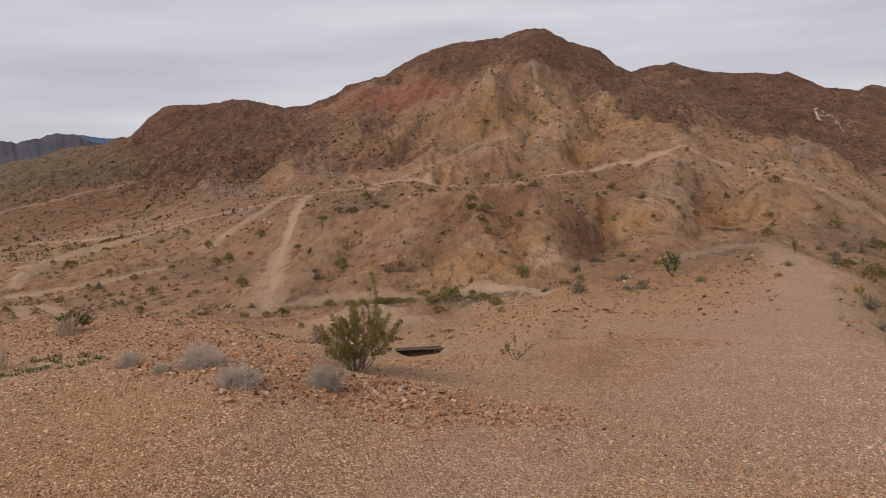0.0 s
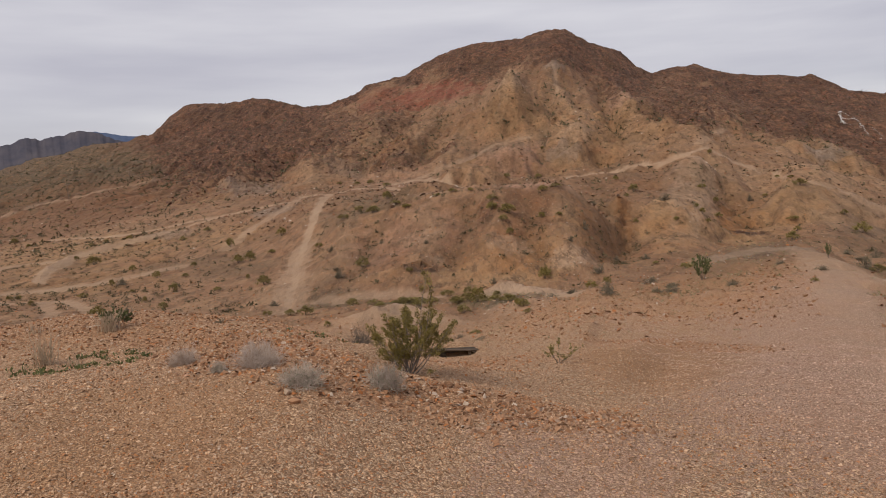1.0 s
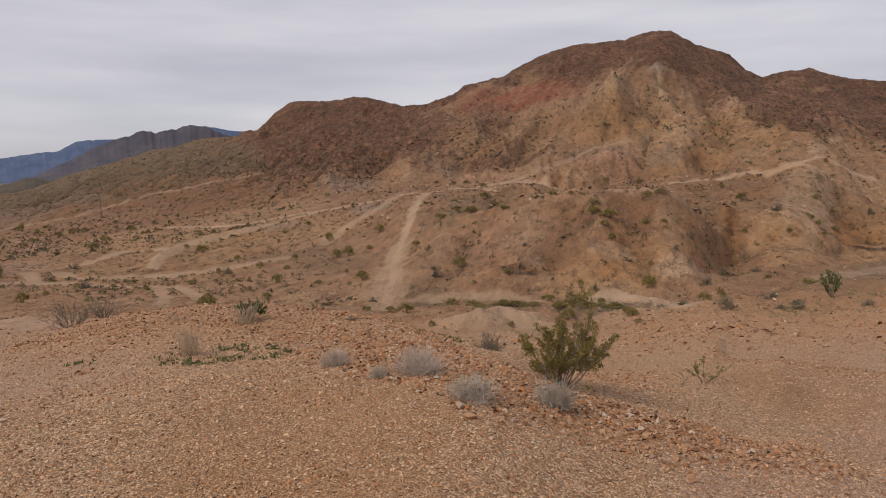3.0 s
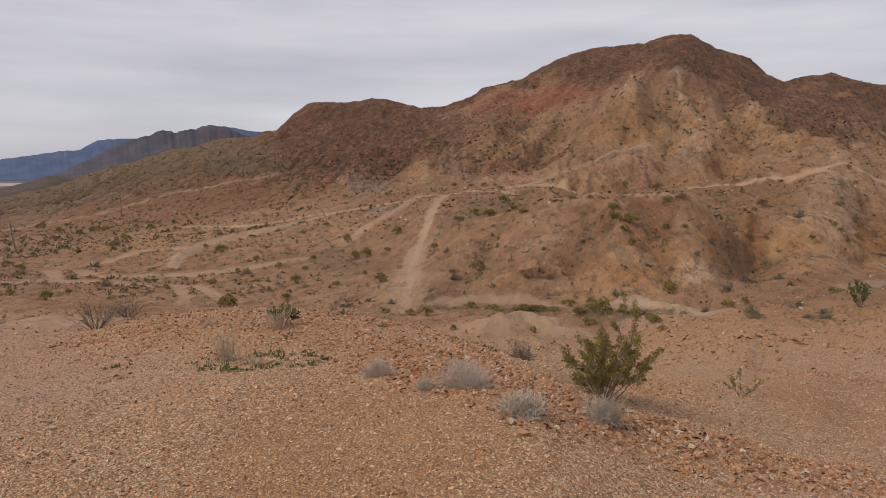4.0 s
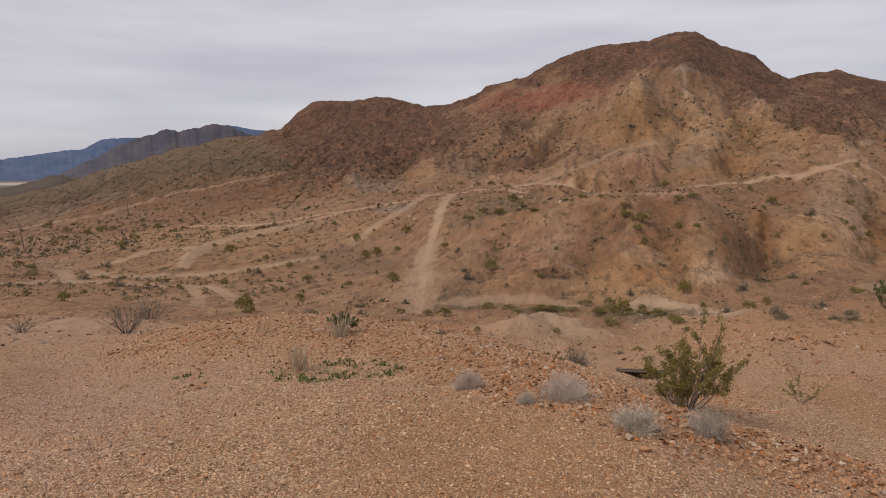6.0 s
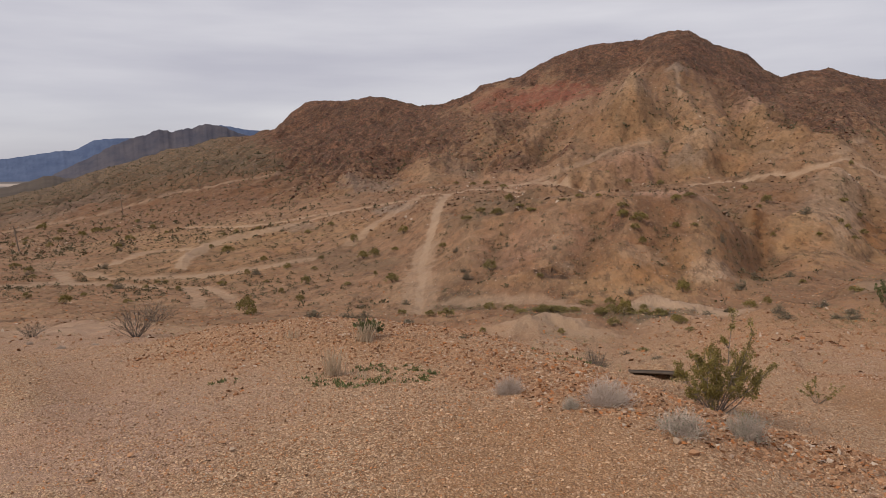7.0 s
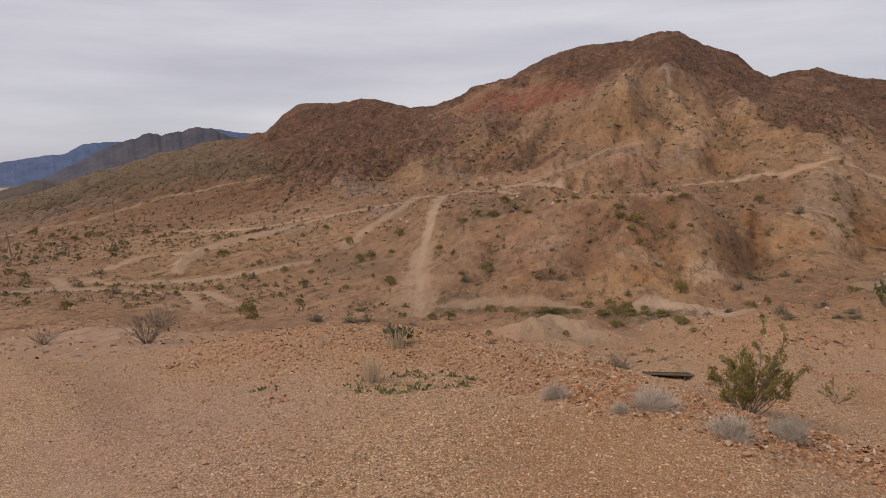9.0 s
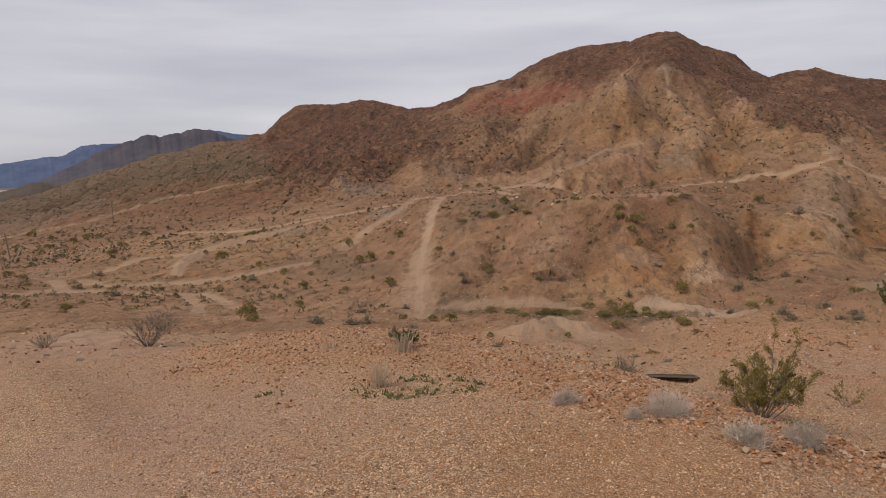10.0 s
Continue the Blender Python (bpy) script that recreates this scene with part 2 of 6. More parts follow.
# worn tracks: half width, wear, plan of the line
TRACKS, SPURS, PEAKS, PATCHES = [], [], [], []


def track(half, wear, *line):
    TRACKS.append((half, wear, line))


def spur(half, height, *line):
    SPURS.append((half, height, line))


def peak(*hill):
    PEAKS.append(hill)


def patch(kind, *spot):
    PATCHES.append((kind, *spot))


track(0.425, 0.85, (-10.4, 40.9), (-10.7, 43.0), (-11.3, 46.3), (-12.2, 51.5), (-12.8, 54.7), (-13.7, 59.3), (-14.2, 63.2), (-14.7, 66.9), (-15.2, 70.9), (-15.4, 73.6), (-16.1, 79.3), (-17.1, 86.8), (-18.1, 96.2), (-19.3, 109.2))
track(1.25, 0.5, (-10.5, 41.2), (-11.0, 44.5), (-11.8, 49.0), (-12.6, 53.0))
track(1, 0.6, (-12.8, 53.6), (-13.4, 57.8), (-14.1, 61.9), (-14.9, 67.3))
track(0.85, 0.8, (-24.6, 114.0), (-23.3, 114.8), (-21.5, 113.4), (-19.4, 109.6), (-18.7, 116.2), (-17.9, 124.3), (-16.1, 122.5), (-14.6, 123.2), (-12.7, 119.6), (-10.7, 118.1), (-8.4, 111.1))
track(0.8, 0.8, (-13.4, 127.0), (-11.6, 135.2), (-10.0, 133.9), (-8.5, 134.4), (-7.0, 135.3), (-5.0, 128.6), (-3.2, 119.0), (-1.0, 113.9), (0.7, 111.3))
track(0.75, 0.5, (-11.1, 128.3), (-10.1, 132.9), (-8.8, 135.2), (-7.5, 136.9), (-6.1, 138.6), (-4.7, 140.1), (-3.4, 141.2), (-2.0, 144.8), (-0.3, 148.6), (1.8, 153.5), (3.7, 157.4), (5.7, 164.1), (7.7, 167.2), (9.6, 168.4), (11.5, 169.8), (13.8, 169.3), (16.4, 170.6))
track(0.8, 0.55, (33.2, 242.2), (36.8, 273.6), (38.4, 290.7))
track(0.65, 0.8, (-24.6, 105.3), (-26.1, 106.6), (-27.6, 107.6), (-28.9, 107.6), (-30.4, 107.9), (-32.0, 109.2), (-33.6, 110.0), (-35.1, 110.8), (-36.9, 112.3), (-38.5, 112.9), (-39.8, 113.0), (-41.3, 113.7), (-42.9, 114.0), (-44.3, 113.7), (-45.4, 113.1), (-47.0, 113.2), (-48.7, 113.6), (-50.2, 113.1), (-52.2, 114.1), (-54.2, 114.8), (-56.3, 115.5), (-58.7, 116.9), (-61.2, 119.2), (-64.1, 121.8), (-65.9, 122.3), (-67.8, 123.1), (-69.9, 124.1))
track(0.8, 0.6, (-24.1, 111.3), (-23.2, 102.0), (-23.8, 99.5), (-24.4, 97.5), (-25.0, 95.5), (-25.6, 94.0), (-26.2, 92.5), (-26.4, 89.8), (-25.6, 83.6), (-25.8, 81.4), (-25.8, 78.9))
track(0.7, 0.7, (-36.6, 110.7), (-37.8, 110.4), (-39.1, 109.7), (-40.4, 109.8), (-41.6, 109.2), (-43.0, 108.1), (-43.2, 104.0), (-44.0, 102.2), (-45.0, 100.9), (-45.8, 99.3), (-46.4, 97.6), (-46.8, 95.5), (-46.9, 92.8), (-47.2, 91.3), (-47.0, 88.2), (-46.4, 84.9), (-45.5, 81.2), (-49.3, 85.4), (-51.2, 86.0), (-51.4, 84.2), (-52.1, 83.3), (-52.9, 82.3), (-52.1, 79.4), (-50.5, 75.2), (-50.6, 73.7), (-49.4, 70.6), (-50.7, 70.5), (-49.4, 66.9))
track(0.7, 0.8, (-46.4, 85.7), (-44.4, 79.6), (-42.6, 74.0), (-39.3, 66.6))
track(0.6, 0.7, (-48.5, 61.2), (-41.7, 53.1))
track(0.75, 0.7, (-46.3, 62.1), (-44.1, 60.4), (-42.3, 59.3), (-41.3, 59.1), (-40.5, 59.0), (-39.2, 58.1), (-38.6, 58.3), (-38.3, 59.1), (-37.9, 59.6), (-37.5, 60.4), (-36.9, 60.5), (-36.2, 60.8), (-35.5, 60.9), (-34.9, 61.4), (-34.3, 61.7), (-33.7, 62.4), (-33.0, 63.0), (-32.6, 63.9), (-32.4, 65.2), (-31.9, 65.8), (-31.5, 66.4), (-31.0, 67.1), (-30.3, 67.7), (-29.8, 68.5), (-29.3, 69.3), (-28.9, 70.3), (-28.3, 70.9), (-27.5, 70.7))
track(0.6, 0.65, (-31.8, 52.5), (-30.7, 52.0), (-30.0, 52.2), (-29.4, 52.4), (-27.6, 50.4), (-25.6, 47.8), (-22.5, 43.0))
track(0.5, 0.6, (-30.3, 51.4), (-25.8, 44.4), (-22.2, 37.8))
track(0.8, 0.75, (-42.8, 47.9), (-42.6, 48.6), (-40.6, 47.1), (-41.7, 49.2), (-43.2, 52.0), (-42.9, 52.5), (-40.3, 50.2), (-39.9, 50.5), (-40.9, 52.9), (-40.5, 53.5), (-40.1, 53.9), (-39.2, 53.7), (-38.3, 53.6), (-37.4, 53.5), (-36.1, 52.8), (-34.8, 51.9), (-33.9, 51.6), (-32.9, 51.2))
track(1.2, 0.5, (-157.5, 180.8), (-156.6, 183.0), (-155.5, 184.8), (-152.9, 185.1), (-150.9, 185.8), (-149.0, 186.9), (-144.2, 184.4), (-142.1, 185.1), (-139.1, 184.7), (-135.2, 183.0), (-134.7, 185.9), (-132.7, 186.8), (-131.5, 189.0), (-130.9, 191.5), (-132.4, 197.6), (-136.1, 207.4), (-134.2, 208.6), (-127.0, 201.5), (-126.6, 206.0), (-124.3, 207.3), (-129.5, 221.6), (-131.4, 230.8), (-113.0, 203.6), (-110.8, 204.8), (-107.3, 203.5), (-105.1, 205.0), (-103.9, 209.9), (-104.6, 219.4), (-102.7, 221.5), (-98.3, 218.7), (-96.0, 220.5), (-93.4, 221.2), (-93.8, 230.1))
track(0.525, 0.85, (17.8, 127.2), (19.1, 125.1), (20.7, 125.4), (22.8, 127.9), (24.5, 126.4), (26.4, 126.4), (27.7, 124.9), (28.9, 123.5), (31.1, 125.7), (31.4, 121.4), (32.6, 120.5), (33.9, 120.4), (35.0, 119.4), (36.6, 119.3), (38.8, 121.2), (41.2, 122.9), (41.8, 119.6), (43.0, 118.9), (45.1, 119.8), (46.4, 118.8), (46.0, 114.1), (47.6, 114.8), (45.8, 107.7), (44.3, 101.5))
track(0.6, 0.55, (40.0, 85.9), (40.4, 85.1), (41.1, 84.5), (43.1, 86.6), (44.5, 87.5), (42.8, 82.6), (43.1, 81.3), (44.0, 80.9), (44.5, 80.5), (45.4, 80.5), (52.7, 91.2), (52.3, 89.1), (54.4, 90.9), (53.2, 87.4), (53.6, 86.6), (51.0, 81.2), (47.3, 73.9), (45.7, 70.5))
track(0.75, 0.5, (40.3, 125.6), (44.1, 132.8))
track(0.75, 0.5, (63.9, 185.4), (70.0, 195.2))
track(0.5, 0.65, (3.4, 6.4), (3.6, 6.9), (3.8, 7.3), (4.0, 7.7), (4.2, 8.2), (4.6, 8.9), (5.1, 9.9), (5.8, 11.2), (6.1, 12.0), (6.5, 12.8), (6.9, 13.5), (7.1, 14.1), (7.6, 15.2), (8.0, 16.1), (8.5, 17.3), (9.0, 18.5), (9.9, 20.6), (12.1, 25.4))
track(0.8, 0.5, (9.0, 28.6), (9.3, 28.5), (9.6, 28.3), (10.0, 28.3), (10.4, 28.5), (10.7, 28.4), (11.0, 28.3), (11.3, 28.1), (11.6, 27.9), (11.8, 27.7), (12.4, 28.3), (12.2, 27.1), (11.8, 25.6), (11.8, 25.1), (11.5, 23.8), (11.1, 22.5), (10.8, 21.5), (10.9, 21.4), (10.4, 20.0), (10.0, 18.8))
track(0.9, 0.6, (0.7, 30.5), (1.0, 30.3), (1.4, 30.2), (1.7, 30.4), (2.1, 30.6), (2.4, 30.3), (2.8, 30.3), (3.1, 30.1), (3.3, 29.5), (3.6, 29.4), (3.5, 27.2), (3.8, 26.8))
track(1, 0.5, (-3.7, 22.5), (-3.5, 22.9), (-3.2, 23.2), (-2.9, 23.4), (-2.7, 24.2), (-2.4, 24.7), (-2.2, 24.5), (-1.9, 24.2), (-1.6, 23.9), (-1.4, 23.7), (-1.1, 23.1))
track(1.1, 0.5, (-16.1, 17.3), (-16.1, 17.6), (-16.0, 17.8), (-15.5, 17.6), (-15.6, 17.9), (-15.3, 18.0), (-16.2, 19.5), (-16.1, 19.7), (-16.2, 20.2), (-16.1, 20.5), (-15.9, 20.7))
track(0.8, 0.6, (-8.7, 42.9), (-8.2, 42.8), (-7.6, 42.5), (-7.1, 42.5), (-6.6, 42.3), (-6.0, 42.6), (-5.6, 42.1), (-5.0, 41.8), (-4.6, 42.0), (-4.1, 41.6), (-3.6, 41.2), (-3.1, 40.2), (-2.6, 39.5), (-2.2, 37.9), (-1.8, 37.4), (-1.3, 33.9))
# spurs and gullies: half width, height, plan of the line
spur(7, 2.2, (38.9, 298.7), (35.6, 269.7), (32.7, 235.2), (30.5, 214.0), (29.0, 190.7))
spur(9, 3.1, (61.0, 318.5), (60.4, 264.0), (59.2, 225.9), (53.8, 186.6), (44.4, 142.0), (41.4, 125.0))
spur(7, 2.8, (51.5, 255.6), (54.9, 243.9), (50.7, 208.6), (42.6, 166.6), (33.0, 126.8))
spur(6, 2.1, (55.7, 208.2), (47.0, 161.8), (36.0, 119.7))
spur(5, 1.7, (43.4, 189.4), (37.5, 159.6), (31.7, 130.4))
spur(10, 3.1, (88.6, 251.9), (87.2, 221.7), (72.3, 166.1), (50.4, 105.5), (47.3, 91.6))
spur(9, 2.8, (109.7, 229.7), (89.6, 173.7), (81.3, 146.5), (67.8, 112.7))
spur(9, 2.8, (99.5, 320.4), (75.4, 224.0), (63.0, 173.7))
spur(8, 2.4, (132.4, 317.8), (122.1, 268.7), (105.5, 214.2), (101.4, 190.8))
spur(6, -2.8, (37.4, 275.6), (27.0, 227.0), (23.9, 192.6), (19.8, 182.8), (12.0, 178.5))
spur(5, -2.4, (40.5, 279.6), (36.3, 231.3), (37.1, 216.0), (37.9, 195.8))
spur(6, -2.8, (59.8, 306.4), (45.5, 230.1), (41.6, 195.5), (37.7, 167.8), (34.4, 149.2))
spur(5, -2.4, (66.5, 270.4), (54.8, 204.9), (44.3, 162.3))
spur(5, -2.1, (63.9, 243.7), (55.3, 185.4), (43.9, 144.4))
spur(5, -2.1, (21.8, 171.5), (18.0, 153.5), (14.6, 133.1))
spur(4, -2.0, (26.6, 159.9), (27.0, 145.6), (25.8, 134.3))
spur(5, -2.1, (5.4, 218.0), (8.7, 189.0), (10.7, 178.2))
spur(7, -2.8, (-11.7, 295.9), (-18.5, 225.0), (-21.9, 176.4), (-22.7, 158.0))
spur(6, -2.1, (-2.6, 238.6), (-6.0, 195.4), (-8.5, 155.8))
spur(6, -2.1, (-46.8, 252.4), (-47.3, 212.8), (-43.1, 170.8))
spur(7, 2.4, (-4.3, 231.6), (-11.5, 189.0), (-13.8, 148.2))
spur(8, 2.8, (-30.4, 231.2), (-31.8, 184.9), (-29.2, 141.6))
spur(6, 2.1, (0.5, 188.9), (-1.0, 163.3), (-3.1, 143.1))
spur(6, -2.1, (95.1, 256.5), (80.8, 197.6), (70.9, 162.8))
spur(6, -2.1, (115.7, 250.3), (89.6, 181.8), (80.2, 151.0))
spur(5, -1.1, (21.9, 119.5), (17.2, 89.8), (12.1, 61.9), (13.4, 62.8), (9.2, 50.3))
spur(3, -1.1, (38.6, 114.9), (34.4, 97.0), (32.1, 86.6), (29.7, 76.5))
spur(2.5, 0.6, (2.3, 60.8), (2.8, 55.6), (2.1, 50.4), (1.0, 45.0))
spur(2.5, -0.5, (0.6, 62.1), (0.1, 54.6), (-0.8, 46.0))
spur(2.5, 0.5, (-3.1, 62.1), (-2.5, 54.3), (-3.3, 44.0))
spur(2.5, -0.5, (5.5, 58.6), (5.0, 50.7), (4.5, 43.7))
spur(2.5, 0.5, (7.6, 58.4), (7.2, 52.0), (5.8, 44.1))
spur(2.5, -0.5, (-7.0, 64.0), (-7.7, 56.9), (-7.0, 47.1))
spur(2.5, 0.4, (-10.5, 71.8), (-10.0, 60.7), (-9.2, 49.3))
spur(1.2, 0.2, (0.9, 30.8), (2.1, 31.7), (3.0, 28.7))
spur(1.0, 0.2, (-4.5, 27.5), (-2.6, 27.7), (-0.6, 24.2))
# rounded and pointed hilltops: place, radius, height, how round
peak(14.2, 190.0, 14.5, 10.5, 1.0)
peak(24.6, 150.3, 10.4, 5.6, 1.4)
peak(20.8, 139.7, 5.6, 2.8, 1.3)
peak(10.3, 141.2, 8.6, 4.0, 1.5)
peak(31.6, 99.9, 8.5, 2.6, 1.5)
peak(46.6, 207.4, 9.5, 3.6, 1.3)
peak(19.7, 70.6, 6.4, 2.2, 1.6)
peak(38.9, 83.5, 9.0, 2.6, 1.6)
peak(84.5, 171.5, 10.3, 5.0, 1.3)
peak(2.5, 121.0, 5.6, 3.2, 1.5)
peak(39.6, 152.1, 5.6, 2.4, 1.3)
peak(-3.5, 78.4, 3.6, 1.1, 1.8)
spur(9, 3, (-31.7, 293.3), (-22.4, 219.7), (-19.5, 163.7))
spur(7, 2.2, (-44.7, 229.5), (-37.0, 181.3), (-32.7, 153.0))
spur(8, 2.5, (-68.4, 241.9), (-55.0, 177.6), (-47.4, 148.3))
spur(1.6, 0.5, (-3.6, 23.0), (-2.4, 24.9), (-1.3, 24.0))
spur(1.4, 0.4, (1.0, 30.7), (3.1, 38.0))
spur(1.6, 0.5, (-21.8, 86.5), (-25.5, 84.6), (-27.0, 80.6))
spur(2.2, 0.7, (-43.6, 104.9), (-47.9, 98.6), (-48.5, 86.8))
spur(2, -0.6, (-36.6, 100.2), (-41.3, 95.1), (-42.9, 81.7))
spur(2, -0.5, (-32.4, 80.3), (-34.5, 70.2), (-38.6, 64.3))
spur(1.8, 0.6, (-47.6, 88.0), (-44.6, 77.6), (-39.4, 66.2))
spur(2.5, -0.8, (-14.5, 84.0), (-8.7, 72.0), (-4.6, 67.5))
spur(1.5, 0.5, (-6.5, 47.2), (-4.5, 46.0), (-2.8, 46.6), (-2.0, 48.3))
# bands of coarse rubble: half width, strength, plan of the line
RUBBLE = [(0.75, 0.95, [(-6.8, 8.5), (-5.4, 8.3), (-4.1, 8.1), (-2.9, 7.4), (-2.0, 5.9), (-1.6, 5.2), (-1.1, 4.9), (-0.5, 4.9), (0.3, 5.1)]),
    (0.7, 0.8, [(2.1, 12.9), (3.0, 12.4), (4.1, 11.3)]), (1.1, 0.8, [(1.6, 18.8), (2.8, 17.2), (5.5, 19.5), (7.4, 19.0)])]
# ground covers: bearing, line, reach in both, strength
patch("orange", 12.1, 5.40, 2.2, 0.70, 0.9)
patch("orange", 20.9, 5.64, 2.0, 0.60, 1)
patch("orange", 4.5, 4.75, 6.0, 0.42, 0.75)
patch("orange", -3.0, 4.6, 3.0, 0.3, 0.4)
patch("orange", 20.0, 0.2, 6.5, 0.9, 0.85)
patch("orange", 15.5, 9.2, 2.4, 0.5, 0.6)
patch("orange", -4.6, 9.1, 2.2, 0.3, 0.7)
patch("orange", -14.0, -2.6, 13.0, 0.9, 0.75)
patch("ochre", 9.0, 9.0, 2.2, 0.6, 0.5)
patch("ochre", 12.5, 9.0, 2.0, 0.8, 0.5)
patch("ochre", 17.0, 5.3, 2.6, 0.6, 0.8)
patch("ochre", 25.0, 5.6, 4.0, 0.5, 0.7)
patch("ochre", -27.0, 6.3, 9.0, 0.8, 0.9)
patch("ochre", -30.0, 5.2, 9.0, 0.6, 0.6)
patch("pink", 12.8, 10.2, 1.6, 0.3, 0.8)
patch("pink", 4.6, 8.5, 3.4, 0.45, 0.7)
patch("pink", 6.5, 6.0, 3.0, 0.25, 0.7)
patch("pink", -37.0, 9.0, 4.5, 0.6, 0.9)
patch("pink", -42.0, -1.2, 9.0, 0.9, 0.9)
patch("pink", -34.0, -1.0, 7.0, 0.7, 0.5)
patch("grey", -36.0, 9.25, 3.0, 0.35, 0.5)
patch("midbrown", -28.0, 8.35, 9.0, 0.5, 0.9)
patch("midbrown", 9.0, 10.8, 4.0, 0.6, 0.6)
patch("midbrown", 5.0, 5.6, 5.0, 0.3, 0.8)
patch("red", -1.4, 10.78, 4.8, 0.44, 1)
patch("red", -5.5, 10.98, 2.2, 0.45, 0.6)
patch("red", 0.0, 10.89, 2.6, 0.18, 0.8)
patch("rock", -16.8, 10.85, 6.6, 2.50, 1)
patch("rock", -10.7, 10.01, 4.0, 1.39, 0.8)
patch("rock", -5.5, 10.25, 3.1, 0.86, 0.6)
patch("rock", -14.2, 9.27, 5.3, 0.51, 0.5)
patch("rock", 2.1, 11.40, 4.0, 0.41, 1)
patch("rock", 9.3, 11.19, 4.4, 0.48, 1)
patch("rock", 13.1, 11.03, 2.6, 0.98, 1)
patch("rock", 17.1, 10.12, 4.0, 1.15, 0.9)
patch("rock", 25.7, 10.70, 6.2, 1.15, 1)
patch("rock", 30.2, 10.18, 2.6, 1.50, 0.9)
patch("rock", -4.6, 8.63, 2.2, 0.28, 0.7)
patch("rock", -1.2, 8.88, 1.8, 0.19, 0.5)
patch("rock", -5.5, 9.10, 2.6, 0.40, 0.45)
patch("rock", 3.3, 5.44, 1.0, 0.19, 0.5)
patch("rock", -2.0, 4.45, 1.3, 0.06, 0.7)
patch("rock", 22.1, 5.28, 1.3, 0.10, 0.9)
patch("rock", -19.5, 8.15, 2.6, 0.25, 0.4)
patch("ochre", 5.0, 9.33, 3.1, 0.52, 0.5)
patch("ochre", 9.5, 8.53, 3.1, 0.44, 0.5)
patch("ochre", 15.1, 8.81, 2.6, 0.54, 0.5)
patch("ochre", -3.3, 5.47, 4.4, 0.46, 0.3)
patch("ochre", 6.1, 4.68, 4.8, 0.45, 1)
patch("ochre", 4.0, 4.18, 5.3, 0.66, 0.8)
patch("ochre", 10.4, 5.21, 1.8, 0.37, 0.9)
patch("ochre", 21.5, 5.27, 2.2, 0.77, 1)
patch("ochre", 17.7, 4.84, 2.6, 0.52, 0.6)
patch("ochre", -24.2, 6.24, 6.6, 0.63, 0.8)
patch("ochre", -17.8, 6.16, 3.5, 0.46, 0.6)
patch("ochre", -19.5, 8.03, 2.6, 0.29, 0.6)
patch("ochre", 26.9, 9.02, 2.6, 0.61, 0.6)
patch("ochre", 12.3, 9.14, 2.6, 0.93, 0.6)
patch("ochre", -5.9, 9.50, 1.8, 1.06, 0.4)
patch("midbrown", 2.3, 5.13, 8.8, 0.71, 0.8)
patch("midbrown", 6.4, 5.51, 4.8, 0.40, 0.8)
patch("midbrown", -13.4, 9.19, 11.0, 0.78, 0.5)
patch("midbrown", -24.1, 8.29, 8.8, 0.83, 0.9)
patch("midbrown", -32.1, 7.62, 8.8, 0.58, 0.6)
patch("midbrown", 15.6, 7.67, 3.5, 1.03, 0.3)
patch("green", -31.9, 9.85, 9.7, 1.51, 0.55)
patch("green", -38.8, 10.66, 5.3, 2.50, 0.6)
patch("green", -26.8, 9.86, 4.8, 0.70, 0.6)
patch("green", -5.5, 6.17, 3.1, 0.51, 0.6)
patch("green", -8.1, 5.81, 2.2, 0.28, 0.5)
patch("green", -2.9, 2.92, 3.1, 0.45, 0.8)
patch("green", -9.1, 3.84, 3.1, 0.64, 0.7)
patch("green", 2.8, 2.81, 3.1, 0.11, 1)
patch("green", 4.5, 2.67, 4.0, 0.22, 1)
patch("green", 15.5, 1.84, 4.0, 0.07, 0.8)
patch("green", -3.3, 1.87, 3.1, 0.06, 0.6)
patch("green", 18.6, 1.87, 4.0, 0.17, 0.6)
patch("green", -16.1, 5.08, 3.5, 0.18, 0.4)
patch("green", -19.6, 5.38, 5.3, 0.15, 0.4)
patch("green", 22.1, 2.39, 2.6, 0.44, 0.5)
patch("green", 20.8, 2.14, 4.8, 0.12, 0.6)
patch("green", 27.2, 2.02, 2.6, 0.14, 0.3)
patch("green", 34.6, 1.34, 1.8, 0.98, 0.45)
patch("green", 32.6, 2.01, 1.3, 1.17, 0.4)
patch("green", 30.0, 4.90, 3.1, 0.56, 0.35)
patch("green", -21.6, -0.60, 2.4, 0.07, 0.4)
patch("green", -2.0, 1.84, 2.6, 0.17, 0.5)
patch("green", 3.4, 8.78, 2.6, 0.24, 0.5)
patch("green", 7.1, 8.98, 0.5, 0.17, 0.5)
patch("green", 23.1, 2.93, 4.0, 1.10, 0.4)
patch("grey", -15.6, 8.29, 2.6, 0.38, 0.7)
patch("grey", -21.2, 6.52, 2.2, 0.19, 0.6)
patch("grey", -13.8, 6.74, 1.8, 0.20, 0.8)
patch("grey", 26.9, 8.99, 1.8, 0.35, 1)
patch("grey", 8.1, 8.39, 0.9, 0.07, 0.8)
patch("grey", 8.9, 8.32, 1.1, 0.06, 0.7)
patch("grey", 7.9, 10.65, 0.9, 0.14, 0.8)
patch("grey", 23.7, 2.71, 4.8, 0.20, 0.6)
patch("grey", -38.8, 8.78, 3.5, 0.70, 0.5)
patch("grey", -8.1, 8.71, 1.8, 0.31, 0.5)
patch("grey", 17.0, 6.25, 1.3, 0.87, 0.3)
patch("grey", 29.8, 5.40, 3.5, 0.35, 0.4)
patch("pale", 4.5, 9.54, 1.5, 0.22, 1)
patch("pale", 9.4, 8.61, 1.3, 0.24, 0.5)
